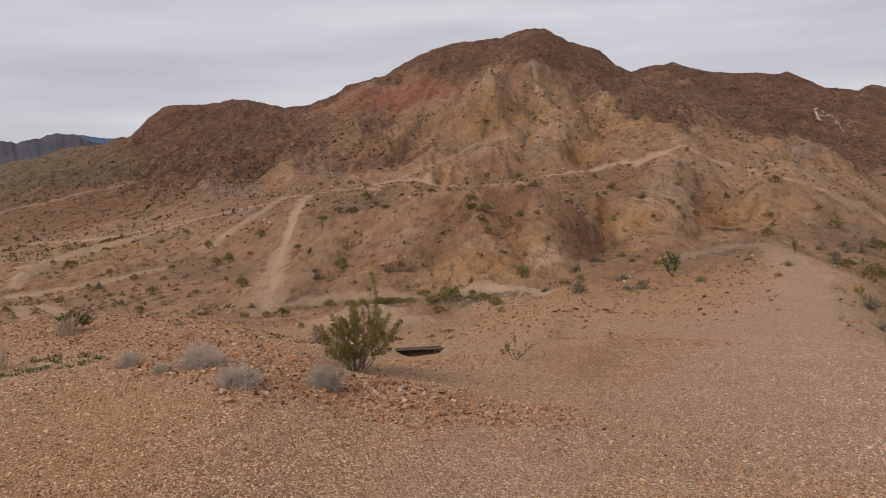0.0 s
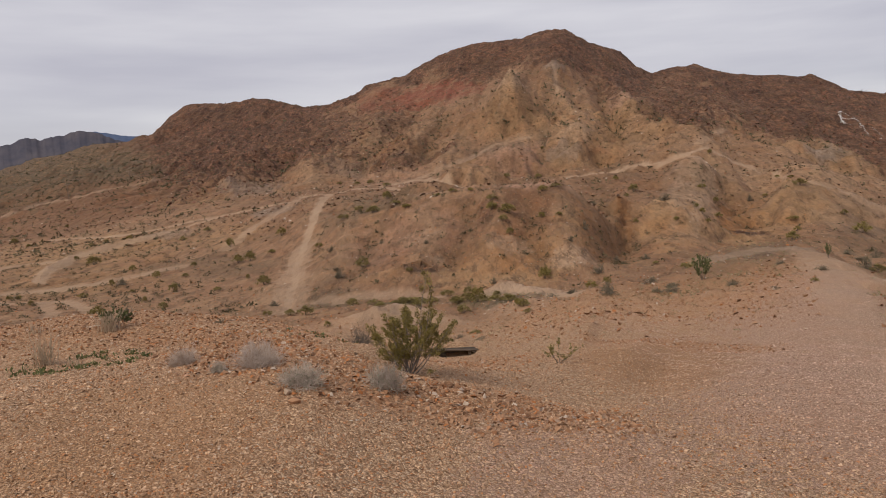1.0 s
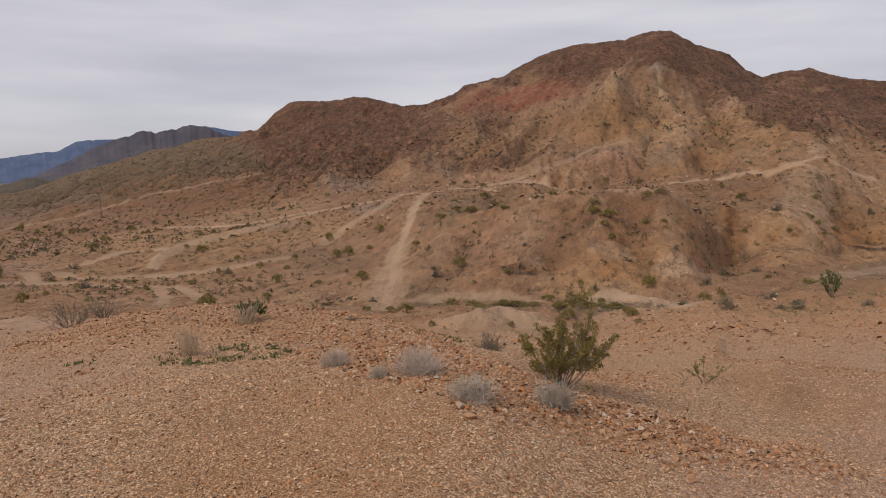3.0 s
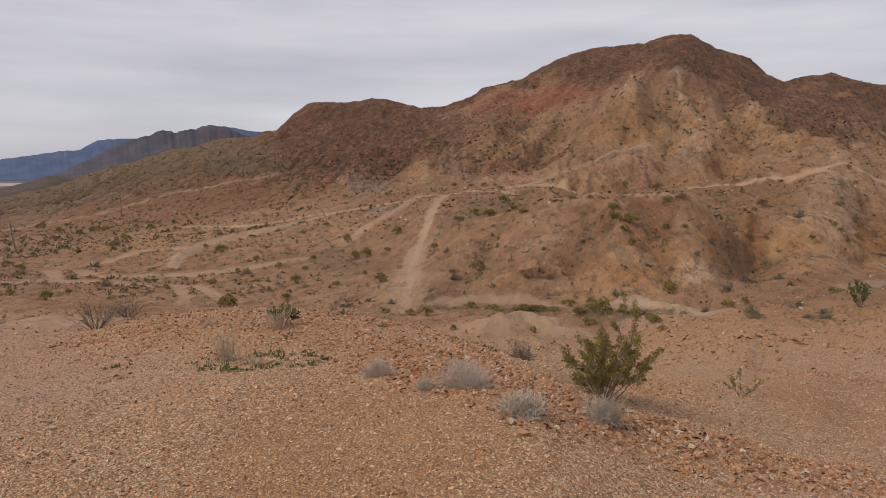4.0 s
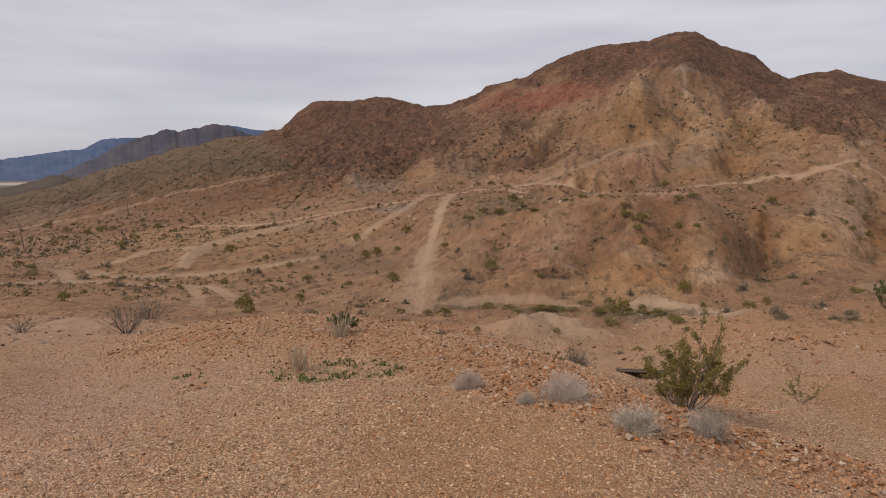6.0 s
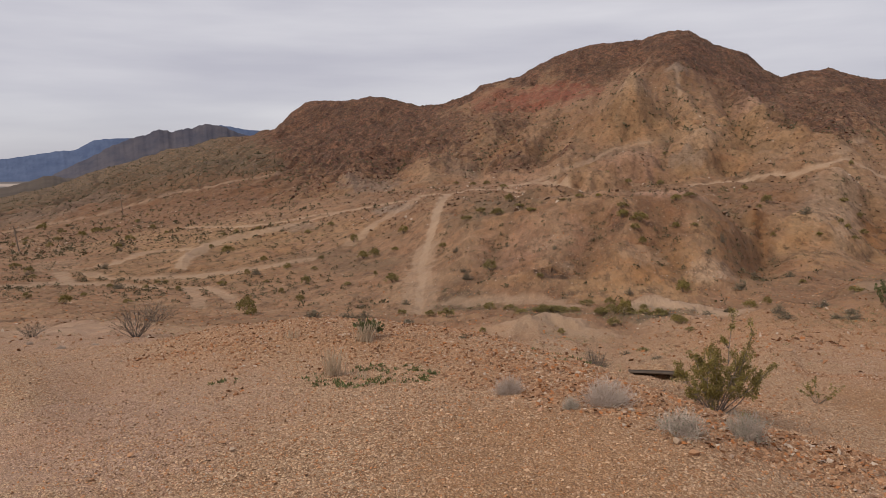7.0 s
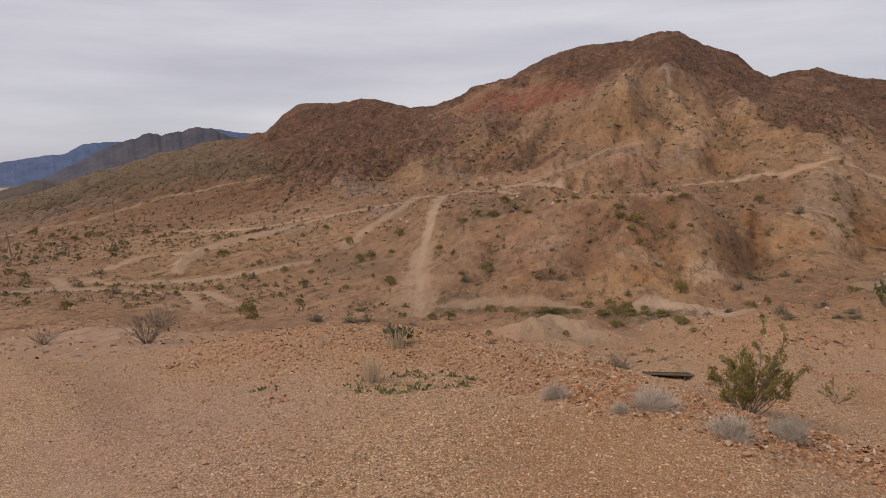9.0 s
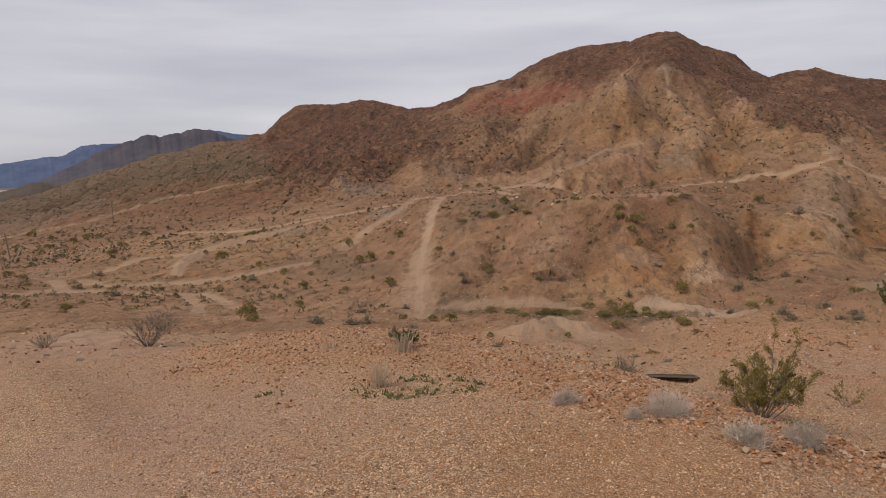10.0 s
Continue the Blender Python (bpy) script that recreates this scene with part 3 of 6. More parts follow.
patch("pale", 18.7, 5.85, 1.3, 1.09, 0.8)
patch("pale", 6.1, 2.91, 3.1, 0.11, 0.9)
patch("pale", -2.4, 1.95, 2.6, 0.33, 0.85)
patch("pale", 4.8, 4.82, 1.8, 0.25, 0.5)
patch("pale", 9.7, 4.57, 1.8, 0.22, 0.7)
patch("pale", 13.2, 1.40, 5.7, 0.14, 0.95)
patch("pale", -2.9, 1.57, 1.8, 1.41, 0.5)
patch("pale", 17.4, 5.65, 1.3, 0.92, 0.6)
patch("pale", -38.0, 5.46, 1.8, 0.39, 0.5)
patch("pale", -2.4, 5.13, 1.8, 0.13, 0.4)
patch("pale", -0.7, 4.69, 0.6, 0.12, 0.5)
patch("pale", 7.5, 2.54, 4.0, 0.56, 0.6)
patch("pink", 34.0, -0.64, 13.0, 1.57, 1)
patch("pink", 30.0, 1.13, 8.8, 1.05, 0.8)
patch("pink", 21.0, -2.1, 9.0, 0.8, 0.9)
patch("pink", -37.8, 1.13, 6.6, 1.01, 0.6)
patch("pink", -39.9, -0.51, 4.4, 0.92, 0.5)
patch("pink", -4.6, 8.14, 3.5, 0.49, 0.3)
patch("pink", -2.9, 5.12, 5.3, 0.55, 0.4)



def window(way, pad_az, pad_r):
    """The part of the sheet that a line can reach: its bearings and its ranges."""
    a = np.array([math.degrees(math.atan2(p[0] - CX, p[1] - CY)) for p in way])
    d = np.array([math.hypot(p[0] - CX, p[1] - CY) for p in way])
    c0, c1 = np.searchsorted(AZ, (a.min() - pad_az, a.max() + pad_az))
    r0, r1 = np.searchsorted(RNG, (d.min() - pad_r, d.max() + pad_r))
    return np.s_[c0:max(c1, c0 + 1), r0:max(r1, r0 + 1)]


def spread(kind, az, u, wob):
    """How far a ground cover reaches, 0 to 1, with ragged edges."""
    total = np.zeros(u.shape)
    for k, pa, pu, ra, ru, s in PATCHES:
        if k == kind:
            d = ((az - pa) / ra) ** 2 + ((u - pu) / ru) ** 2
            total = np.maximum(total, s * (1 - smooth(0.3, 1.25, d + 0.55 * wob)))
    return total


def land():
    """Places, heights, ground covers and relief masks of the whole sheet."""
    z, u = base_land(AZ, RNG)
    a, r = np.radians(AZ)[:, None], RNG[None, :]
    x, y = CX + np.sin(a) * r, CY + np.cos(a) * r
    az = np.degrees(a) + 0 * r
    r = r + 0 * a
    cov = {}
    # ragged edges in proportion to the distance
    wob = fbm(az / 0.9, np.log(r) * 34, 5, 81, 0.62)
    wob2 = fbm(az / 3.3 + 40, np.log(r) * 9, 3, 83)
    # spurs and gullies that run down the mountain
    lr = np.log(r)
    # gullies fan out from below the summit
    fan = (az - 7.5) / (1 + 0.75 * (math.log(480) - np.minimum(lr, math.log(480))))
    flow = fan / 1.7 + 0.4 * fbm(az / 5.0, lr * 2.2, 3, 11)
    down = lr * 1.1 + 0.4 * fbm(az / 6.0 + 9, lr * 2.6, 3, 12)
    steep = ridged(flow, down, 3, 21) + 0.12 * fbm(flow * 6, down * 6, 3, 22)
    hill = smooth(7.2, 9.5, u) * (1 - smooth(12.0, 12.6, u))
    line = 11.35 + 0.55 * wob2 - 0.9 * smooth(-6, -14, az) - 0.7 * smooth(13, 22, az)
    fine_rill = ridged(flow * 3.1 + 0.5 * wob2, down * 2.4, 3, 25)
    rocky = smooth(line - 0.25, line + 0.2, u) * (1 - smooth(12.6, 13.2, u)) * smooth(-27, -21, az)
    rocky = np.maximum(rocky, spread("rock", az, u, wob))
    west_side = smooth(-8, -18, az)
    z = z + hill * (1 - 0.85 * smooth(11.3, 11.9, u)) * steep * np.minimum(0.0065 * r, 1.7) * (1 + 0.6 * west_side)
    z = z + hill * (1 - rocky) * (1 - smooth(11.3, 11.9, u)) * fine_rill * np.minimum(0.0042 * r, 1.1)
    z = z + hill * smooth(-17, -23, az) * (1 - smooth(11.6, 12, u)) * 3.0 * fbm(x / 46, y / 46, 4, 23)
    top = 1 - smooth(11.0, 11.8, u)
    # masks of gully floors, for colour and scrub, and of spur crests, for colour
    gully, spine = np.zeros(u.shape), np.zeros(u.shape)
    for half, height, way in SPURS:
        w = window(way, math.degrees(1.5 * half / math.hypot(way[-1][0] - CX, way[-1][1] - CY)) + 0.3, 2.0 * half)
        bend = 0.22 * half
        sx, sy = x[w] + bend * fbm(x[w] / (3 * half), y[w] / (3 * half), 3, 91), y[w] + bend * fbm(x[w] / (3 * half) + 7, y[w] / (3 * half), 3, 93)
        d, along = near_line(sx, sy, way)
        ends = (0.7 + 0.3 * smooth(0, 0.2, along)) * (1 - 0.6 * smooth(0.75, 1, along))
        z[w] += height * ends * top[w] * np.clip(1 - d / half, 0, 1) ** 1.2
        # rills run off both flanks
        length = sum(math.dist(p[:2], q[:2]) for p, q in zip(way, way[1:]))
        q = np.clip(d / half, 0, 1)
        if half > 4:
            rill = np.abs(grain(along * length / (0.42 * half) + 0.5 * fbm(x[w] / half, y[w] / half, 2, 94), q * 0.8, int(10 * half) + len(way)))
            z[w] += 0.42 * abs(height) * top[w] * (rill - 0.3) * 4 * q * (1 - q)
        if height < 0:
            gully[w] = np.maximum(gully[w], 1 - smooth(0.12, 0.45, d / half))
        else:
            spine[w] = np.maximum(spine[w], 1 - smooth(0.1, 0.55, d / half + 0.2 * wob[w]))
    # hilltops with ribs down their sides
    for n, (px, py, wide, high, soft) in enumerate(PEAKS):
        w = window([(px, py)], math.degrees(1.5 * wide / math.hypot(px - CX, py - CY)), 1.5 * wide)
        dx, dy = x[w] - px, y[w] - py
        d, turn = np.hypot(dx, dy) / wide, np.arctan2(dy, dx)
        ribs = grain(turn * 2.6 + 0.4 * fbm(dx / wide, dy / wide, 2, 300 + n), d * 0.7 + 5, 310 + n)
        d = d * (1 + 0.45 * ribs * smooth(0.1, 0.6, d)) + 0.1 * fbm(dx / wide * 2.5, dy / wide * 2.5, 3, 330 + n) * smooth(0.05, 0.4, d)
        z[w] += high * np.clip(1 - np.maximum(d, 0) ** soft, 0, 1)
        # tops and rib hollows join the same relief masks
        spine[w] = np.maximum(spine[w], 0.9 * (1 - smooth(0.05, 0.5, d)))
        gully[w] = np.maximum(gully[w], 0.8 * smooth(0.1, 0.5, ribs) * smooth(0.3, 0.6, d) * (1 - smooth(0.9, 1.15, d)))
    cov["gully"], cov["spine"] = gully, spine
    z = z - 1.3 * smooth(11.2, 12, u) * (1 - smooth(12.4, 13, u)) * smooth(-12, -8, az) + 0.5 * rocky * smooth(11.5, 12, u) * (1 - smooth(12.4, 13, u)) * (fbm(x / 6, y / 30, 4, 38) + 0.8 * fbm(x / 22, y / 60, 2, 39))
    z = z + rocky * smooth(6, 8, u) * (1.5 * ridged(x / 22, y / 22, 6, 33) + 0.9 * ridged(az / 1.3 + 0.5 * wob2, lr * 6.5, 4, 34) + 0.9 * fbm(x / 4, y / 4, 4, 37)) * (1 - 0.75 * smooth(11.6, 12, u))
    z = z + rocky * smooth(3, 4, u) * (1 - smooth(6, 8, u)) * (0.5 * ridged(x / 3.0, y / 3.0, 4, 35))
    mid = smooth(3.6, 4.6, u) * (1 - smooth(8, 10, u))
    z = z + mid * (1 - 0.55 * smooth(-6, -13, az)) * (0.3 * smooth(50, 75, r) * ridged(az / 2.6 + 0.8 * wob2, lr * 3.0, 4, 45) + 0.3 * ridged(x / 9, y / 9, 4, 41) + 0.10 * fbm(x / 1.6, y / 1.6, 4, 43))
    close = smooth(0.6, 2.0, u) * (1 - smooth(4, 5, u))
    z = z + close * (0.12 * fbm(x / 2.2, y / 2.2, 4, 51) + 0.10 * ridged(x / 0.9, y / 0.9, 4, 53))
    z = z + (1 - smooth(1.0, 2.0, u)) * smooth(2, 4, r) * (0.035 * fbm(x / 1.1, y / 1.1, 3, 61) + 0.005 * fbm(x / 0.22, y / 0.22, 2, 63))
    far = smooth(12.6, 13.4, u)
    z = z + far * 3 * fbm(x / 260, y / 260, 3, 71) * (1 - smooth(1100, 1900, r))
    tread = np.zeros(u.shape)
    for half, wear, way in TRACKS:
        # on the hills a line is kept wider up and down the slope than across it
        mean = np.mean([math.hypot(px - CX, py - CY) for px, py in way])
        flat = 0.65 if mean > 50 else 0.7 if mean > 25 else 1.0
        bent_way = [(math.atan2(px - CX, py - CY) * mean, math.hypot(px - CX, py - CY) * flat) for px, py in way]
        k = window(way, math.degrees(4 * half / mean) + 0.3, 6 * half)
        d, along = near_line(np.radians(az[k]) * mean, r[k] * flat, bent_way)
        w = half * (1 + 0.34 * wob[k]) * (1.15 if mean > 50 else 1.0)
        tread[k] = np.maximum(tread[k], wear * (1 - smooth(0.65, 1.15, d / np.maximum(w, 0.15 * half))) * (0.85 + 0.15 * smooth(-0.4, 0.4, wob2[k])))
    z = z - 0.12 * tread * smooth(2, 5, u)
    z = z - 0.12 * (1 - smooth(0.3, 0.6, np.hypot((x - DUG[0]) / 1.1, y - DUG[1] - 0.2)))
    for px, py, up, wide in ((-1.02, 12.5, 0.16, 0.22), (0.0, 12.55, 0.15, 0.16), (-0.5, 12.86, 0.3, 0.22), (-0.75, 12.8, 0.26, 0.2), (-0.25, 12.8, 0.26, 0.2)):
        z = z + up * np.exp(-(((x - px) ** 2 + (y - py) ** 2) / wide**2))
    for px, py, pz in FOOT:
        far_off = np.hypot(x - px, y - py)
        i, j = np.unravel_index(np.argmin(far_off), far_off.shape)
        z = z + (pz - z[i, j]) * np.exp(-((far_off / 0.55) ** 2))
    cov["tread"], cov["rock"] = tread, rocky * (0.8 + 0.2 * wob)
    for kind in ("red", "green", "ochre", "grey", "pink", "pale", "midbrown", "orange"):
        cov[kind] = spread(kind, az, u, wob)
    west = smooth(-9, -24, az + 3 * wob2)
    cov["midbrown"] = np.maximum(cov["midbrown"], west * smooth(7.2, 8.4, u + 0.4 * wob2) * (1 - smooth(9.6, 10.4, u)) * 0.8)
    cov["green"] = np.maximum(cov["green"], west * smooth(8.9, 9.8, u + 0.3 * wob2) * (1 - smooth(12.4, 13, u)) * (1 - rocky) * 0.95)
    # coarse broken rock over the top and the brow of the mound
    brow = smooth(-1.0, -0.3, u + 0.35 * wob2 + 0.012 * np.abs(az + 12) * 0.5 - 0.25) * (1 - smooth(0.2, 0.7, u)) * (1 - smooth(4, 14, az)) * smooth(-38, -31, az) * 0.75
    cov["coarse"] = np.clip(brow + 0.8 * smooth(0.9, 1.6, u) * (1 - smooth(2.2, 2.6, u)) * smooth(4, 9, az) * (1 - smooth(24, 29, az)), 0, 1)
    for half, strength, way in RUBBLE:
        d, _ = near_line(x, y, way)
        cov["coarse"] = np.maximum(cov["coarse"], strength * (1 - smooth(0.35, 1.1, d / half + 0.35 * wob2)))
    cov["far"] = smooth(13, 14, u)
    cov["lake"] = smooth(2500, 2700, r) * (1 - smooth(3300, 3500, r)) * (1 - smooth(-37.6, -36.8, az + 0.3 * wob2))
    return x, y, z, az, u, cov


def nodes_of(name):
    mat = bpy.data.materials.new(name)
    mat.use_nodes = True
    return mat, mat.node_tree.nodes, mat.node_tree.links


def sheet(name, x, y, z, wrap, masks):
    """One mesh from a grid of places, with its covers as colour attributes."""
    nc, nr = x.shape
    co = np.stack([x, y, z], -1).reshape(-1, 3)
    cols = np.arange(nc if wrap else nc - 1)
    i, j = np.meshgrid(cols, np.arange(nr - 1), indexing="ij")
    i2 = (i + 1) % nc
    quads = np.stack([i * nr + j, i * nr + j + 1, i2 * nr + j + 1, i2 * nr + j], -1).reshape(-1, 4)
    me = bpy.data.meshes.new(name)
    me.vertices.add(len(co)), me.loops.add(quads.size), me.polygons.add(len(quads))
    me.vertices.foreach_set("co", co.astype(np.float32).ravel())
    me.loops.foreach_set("vertex_index", quads.astype(np.int32).ravel())
    me.polygons.foreach_set("loop_start", np.arange(0, quads.size, 4, dtype=np.int32))
    me.polygons.foreach_set("use_smooth", np.ones(len(quads), dtype=bool))
    me.update(calc_edges=True)
    for key, planes in masks.items():
        at = me.color_attributes.new(key, "FLOAT_COLOR", "POINT")
        data = np.stack([np.broadcast_to(p, x.shape).reshape(-1) for p in planes], -1)
        at.data.foreach_set("color", data.astype(np.float32).ravel())
    return me


class Shade:
    """A few lines of node arithmetic for a material."""

    def __init__(self, name):
        self.mat, self.nd, self.lk = nodes_of(name)
        self.bsdf = self.nd["Principled BSDF"]
        self.place = self.nd.new("ShaderNodeNewGeometry").outputs["Position"]

    def put(self, socket, value):
        if isinstance(value, (int, float)):
            socket.default_value = value
        elif isinstance(value, tuple):
            socket.default_value = (*value, 1) if len(value) == 3 and socket.type == "RGBA" else value
        else:
            self.lk.new(value, socket)

    def noise(self, scale, detail=4, rough=0.55, stretch=(1, 1, 1), where=None, lo=0.0, hi=1.0):
        m = self.nd.new("ShaderNodeMapping")
        m.inputs["Scale"].default_value = stretch
        self.lk.new(where or self.place, m.inputs["Vector"])
        n = self.nd.new("ShaderNodeTexNoise")
        n.inputs["Scale"].default_value, n.inputs["Detail"].default_value, n.inputs["Roughness"].default_value = scale, detail, rough
        self.lk.new(m.outputs[0], n.inputs["Vector"])
        return self.span(n.outputs["Fac"], lo, hi) if (lo, hi) != (0.0, 1.0) else n.outputs["Fac"]

    def cells(self, scale, out="Color", feature="F1", where=None):
        v = self.nd.new("ShaderNodeTexVoronoi")
        v.feature = feature
        v.inputs["Scale"].default_value = scale
        self.lk.new(where or self.place, v.inputs["Vector"])
        return v.outputs[out]

    def span(self, value, lo, hi, to0=0.0, to1=1.0):
        m = self.nd.new("ShaderNodeMapRange")
        self.put(m.inputs["Value"], value)
        m.inputs["From Min"].default_value, m.inputs["From Max"].default_value = lo, hi
        m.inputs["To Min"].default_value, m.inputs["To Max"].default_value = to0, to1
        return m.outputs[0]

    def math(self, op, a, b=0.0, c=0.0):
        m = self.nd.new("ShaderNodeMath")
        m.operation = op
        for s, v in zip(m.inputs, (a, b, c)):
            self.put(s, v)
        return m.outputs[0]

    def mix(self, fac, a, b, blend="MIX"):
        m = self.nd.new("ShaderNodeMix")
        m.data_type, m.blend_type = "RGBA", blend
        self.put(m.inputs["Factor"], fac), self.put(m.inputs["A"], a), self.put(m.inputs["B"], b)
        return m.outputs["Result"]

    def layer(self, name):
        at = self.nd.new("ShaderNodeAttribute")
        at.attribute_name = name
        sp = self.nd.new("ShaderNodeSeparateColor")
        self.lk.new(at.outputs["Color"], sp.inputs[0])
        return (*sp.outputs[:3], at.outputs["Alpha"])

    def split(self, colour):
        sp = self.nd.new("ShaderNodeSeparateColor")
        self.lk.new(colour, sp.inputs[0])
        return sp.outputs

    def done(self, colour, rough=0.9, height=None, strength=1.0):
        self.put(self.bsdf.inputs["Base Color"], colour), self.put(self.bsdf.inputs["Roughness"], rough)
        self.bsdf.inputs["Specular IOR Level"].default_value = 0.25
        if height is not None:
            b = self.nd.new("ShaderNodeBump")
            b.inputs["Strength"].default_value, b.inputs["Distance"].default_value = strength, 1.0
            self.put(b.inputs["Height"], height)
            self.lk.new(b.outputs[0], self.bsdf.inputs["Normal"])
        return self.mat


def desert():
    s = Shade("desert_ground")
    tread, rock, red, green = s.layer("cover_a")
    ochre, grey, pink, pale = s.layer("cover_b")
    brown, coarse, near, afar = s.layer("cover_c")
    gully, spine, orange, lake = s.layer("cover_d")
    drawn = s.nd.new("ShaderNodeMapping")
    drawn.inputs["Scale"].default_value = (1.0, 0.3, 1.0)
    s.lk.new(s.place, drawn.inputs["Vector"])
    hill = drawn.outputs[0]
    broad, patchy, fine = s.noise(0.045, 4, where=hill), s.noise(0.5, 5, 0.6, where=hill), s.noise(5.5, 4, 0.65, where=hill)
    col = s.mix(s.span(broad, 0.3, 0.7), (0.215, 0.122, 0.068), (0.365, 0.24, 0.15))
    col = s.mix(s.span(patchy, 0.35, 0.7, 0, 0.65), col, (0.285, 0.145, 0.082))
    col = s.mix(brown, col, s.mix(s.span(patchy, 0.3, 0.7), (0.16, 0.078, 0.04), (0.23, 0.12, 0.066)))
    col = s.mix(s.math("MULTIPLY", ochre, 0.85), col, s.mix(s.span(patchy, 0.3, 0.7), (0.40, 0.26, 0.145), (0.33, 0.185, 0.09)))
    col = s.mix(s.math("MULTIPLY", pink, 0.8), col, s.mix(s.span(patchy, 0.3, 0.7), (0.40, 0.245, 0.185), (0.33, 0.195, 0.142)))
    col = s.mix(s.math("MULTIPLY", orange, 0.85), col, s.mix(s.span(patchy, 0.3, 0.7), (0.20, 0.088, 0.034), (0.33, 0.165, 0.07)))
    # relief is put into the ground colour: crests paler, gully floors darker
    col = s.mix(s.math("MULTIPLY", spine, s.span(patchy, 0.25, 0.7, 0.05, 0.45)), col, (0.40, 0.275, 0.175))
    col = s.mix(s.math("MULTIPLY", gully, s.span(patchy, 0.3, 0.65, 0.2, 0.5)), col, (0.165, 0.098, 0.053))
    col = s.mix(s.math("MULTIPLY", grey, 0.8), col, s.mix(s.span(fine, 0.3, 0.7), (0.22, 0.17, 0.14), (0.27, 0.215, 0.18)))
    col = s.mix(s.math("MULTIPLY", pale, 0.8), col, (0.42, 0.30, 0.215))
    col = s.mix(s.math("MULTIPLY", green, s.span(s.noise(1.1, 5, 0.7, where=hill), 0.31, 0.5)), col, s.mix(fine, (0.088, 0.068, 0.044), (0.148, 0.112, 0.075)))
    far_rock = s.mix(s.span(s.noise(0.09, 6, 0.7, where=hill), 0.36, 0.64), (0.068, 0.033, 0.024), (0.195, 0.09, 0.058))
    far_rock = s.mix(s.span(s.noise(0.55, 4, 0.7, where=hill), 0.47, 0.58, 0, 0.8), far_rock, (0.045, 0.026, 0.02))
    col = s.mix(s.math("MULTIPLY", s.span(s.noise(0.12, 5, 0.65, where=hill), 0.5, 0.68, 0, 0.55), s.math("SUBTRACT", 1.0, near)), col, (0.2, 0.13, 0.077))
    col = s.mix(s.math("MULTIPLY", s.span(s.noise(0.2, 5, 0.65, where=s.place), 0.56, 0.7, 0, 0.5), s.math("SUBTRACT", 1.0, near)), col, (0.25, 0.115, 0.058))
    col = s.mix(rock, col, far_rock)
    col = s.mix(s.math("MULTIPLY", red, s.span(s.noise(0.16, 4, where=hill), 0.3, 0.55, 0.3, 1)), col, (0.25, 0.085, 0.052))
    # scattered darker stones and low scrub at country scale
    spots = s.math("MULTIPLY", s.span(s.noise(1.3, 6, 0.78, where=hill), 0.53, 0.6), s.math("SUBTRACT", 1.0, s.math("MAXIMUM", near, tread)))
    col = s.mix(s.math("MULTIPLY", spots, 0.72), col, (0.095, 0.054, 0.03))
    chips = s.math("MULTIPLY", s.span(s.noise(2.6, 5, 0.8, where=hill), 0.57, 0.63), s.math("SUBTRACT", 1.0, near))
    col = s.mix(s.math("MULTIPLY", chips, 0.4), col, (0.43, 0.29, 0.19))
    col = s.mix(s.math("MULTIPLY", tread, 0.9), col, s.mix(s.span(patchy, 0.3, 0.7), (0.49, 0.36, 0.26), (0.42, 0.295, 0.205)))
    # every patch of ground is stony: cells of many sizes, lighter and darker
    warp = s.nd.new("ShaderNodeVectorMath")
    warp.operation = "MULTIPLY_ADD"
    jit = s.nd.new("ShaderNodeTexNoise")
    jit.inputs["Scale"].default_value, jit.inputs["Detail"].default_value = 12.0, 2
    s.lk.new(s.place, jit.inputs["Vector"])
    s.lk.new(jit.outputs["Color"], warp.inputs[0])
    warp.inputs[1].default_value = (0.05, 0.05, 0.05)
    s.lk.new(s.place, warp.inputs[2])
    rough_place = warp.outputs[0]
    drawn_rough = s.nd.new("ShaderNodeMapping")
    drawn_rough.inputs["Scale"].default_value = (1.0, 0.3, 1.0)
    s.lk.new(rough_place, drawn_rough.inputs["Vector"])
    rough_hill = drawn_rough.outputs[0]
    big_c, mid_c, low_c = (s.split(s.cells(k, where=rough_hill))[0] for k in (0.8, 2.6, 8.0))
    tone = s.math("ADD", s.math("MULTIPLY", big_c, 0.34), s.math("ADD", s.math("MULTIPLY", mid_c, 0.36), s.math("MULTIPLY", low_c, 0.30)))
    tone = s.span(tone, 0.2, 0.8, 0.78, 1.2)
    tone = s.math("POWER", tone, s.math('MULTIPLY_ADD', rock, 2.2, 1.0))
    tone = s.math("ADD", s.math("MULTIPLY", tone, s.math("SUBTRACT", 1.0, s.math("MAXIMUM", near, s.math("MULTIPLY", tread, 0.8)))), s.math("MAXIMUM", near, s.math("MULTIPLY", tread, 0.8)))
    grey_tone = s.nd.new("ShaderNodeCombineColor")
    for k in range(3):
        s.lk.new(tone, grey_tone.inputs[k])
    col = s.mix(1.0, col, grey_tone.outputs[0], "MULTIPLY")
    # gravel underfoot
    peb, peb_small = s.cells(58, where=rough_place), s.cells(135, where=rough_place)
    one, two = s.split(peb), s.split(peb_small)
    gravel = s.mix(one[0], (0.11, 0.056, 0.028), (0.76, 0.52, 0.335))
    gravel = s.mix(s.span(one[1], 0.8, 0.9), gravel, (0.60, 0.46, 0.33))
    gravel = s.mix(s.span(one[2], 0.86, 0.95), gravel, (0.40, 0.155, 0.065))
    gravel = s.mix(0.35, gravel, s.mix(two[0], (0.14, 0.077, 0.042), (0.55, 0.365, 0.23)))
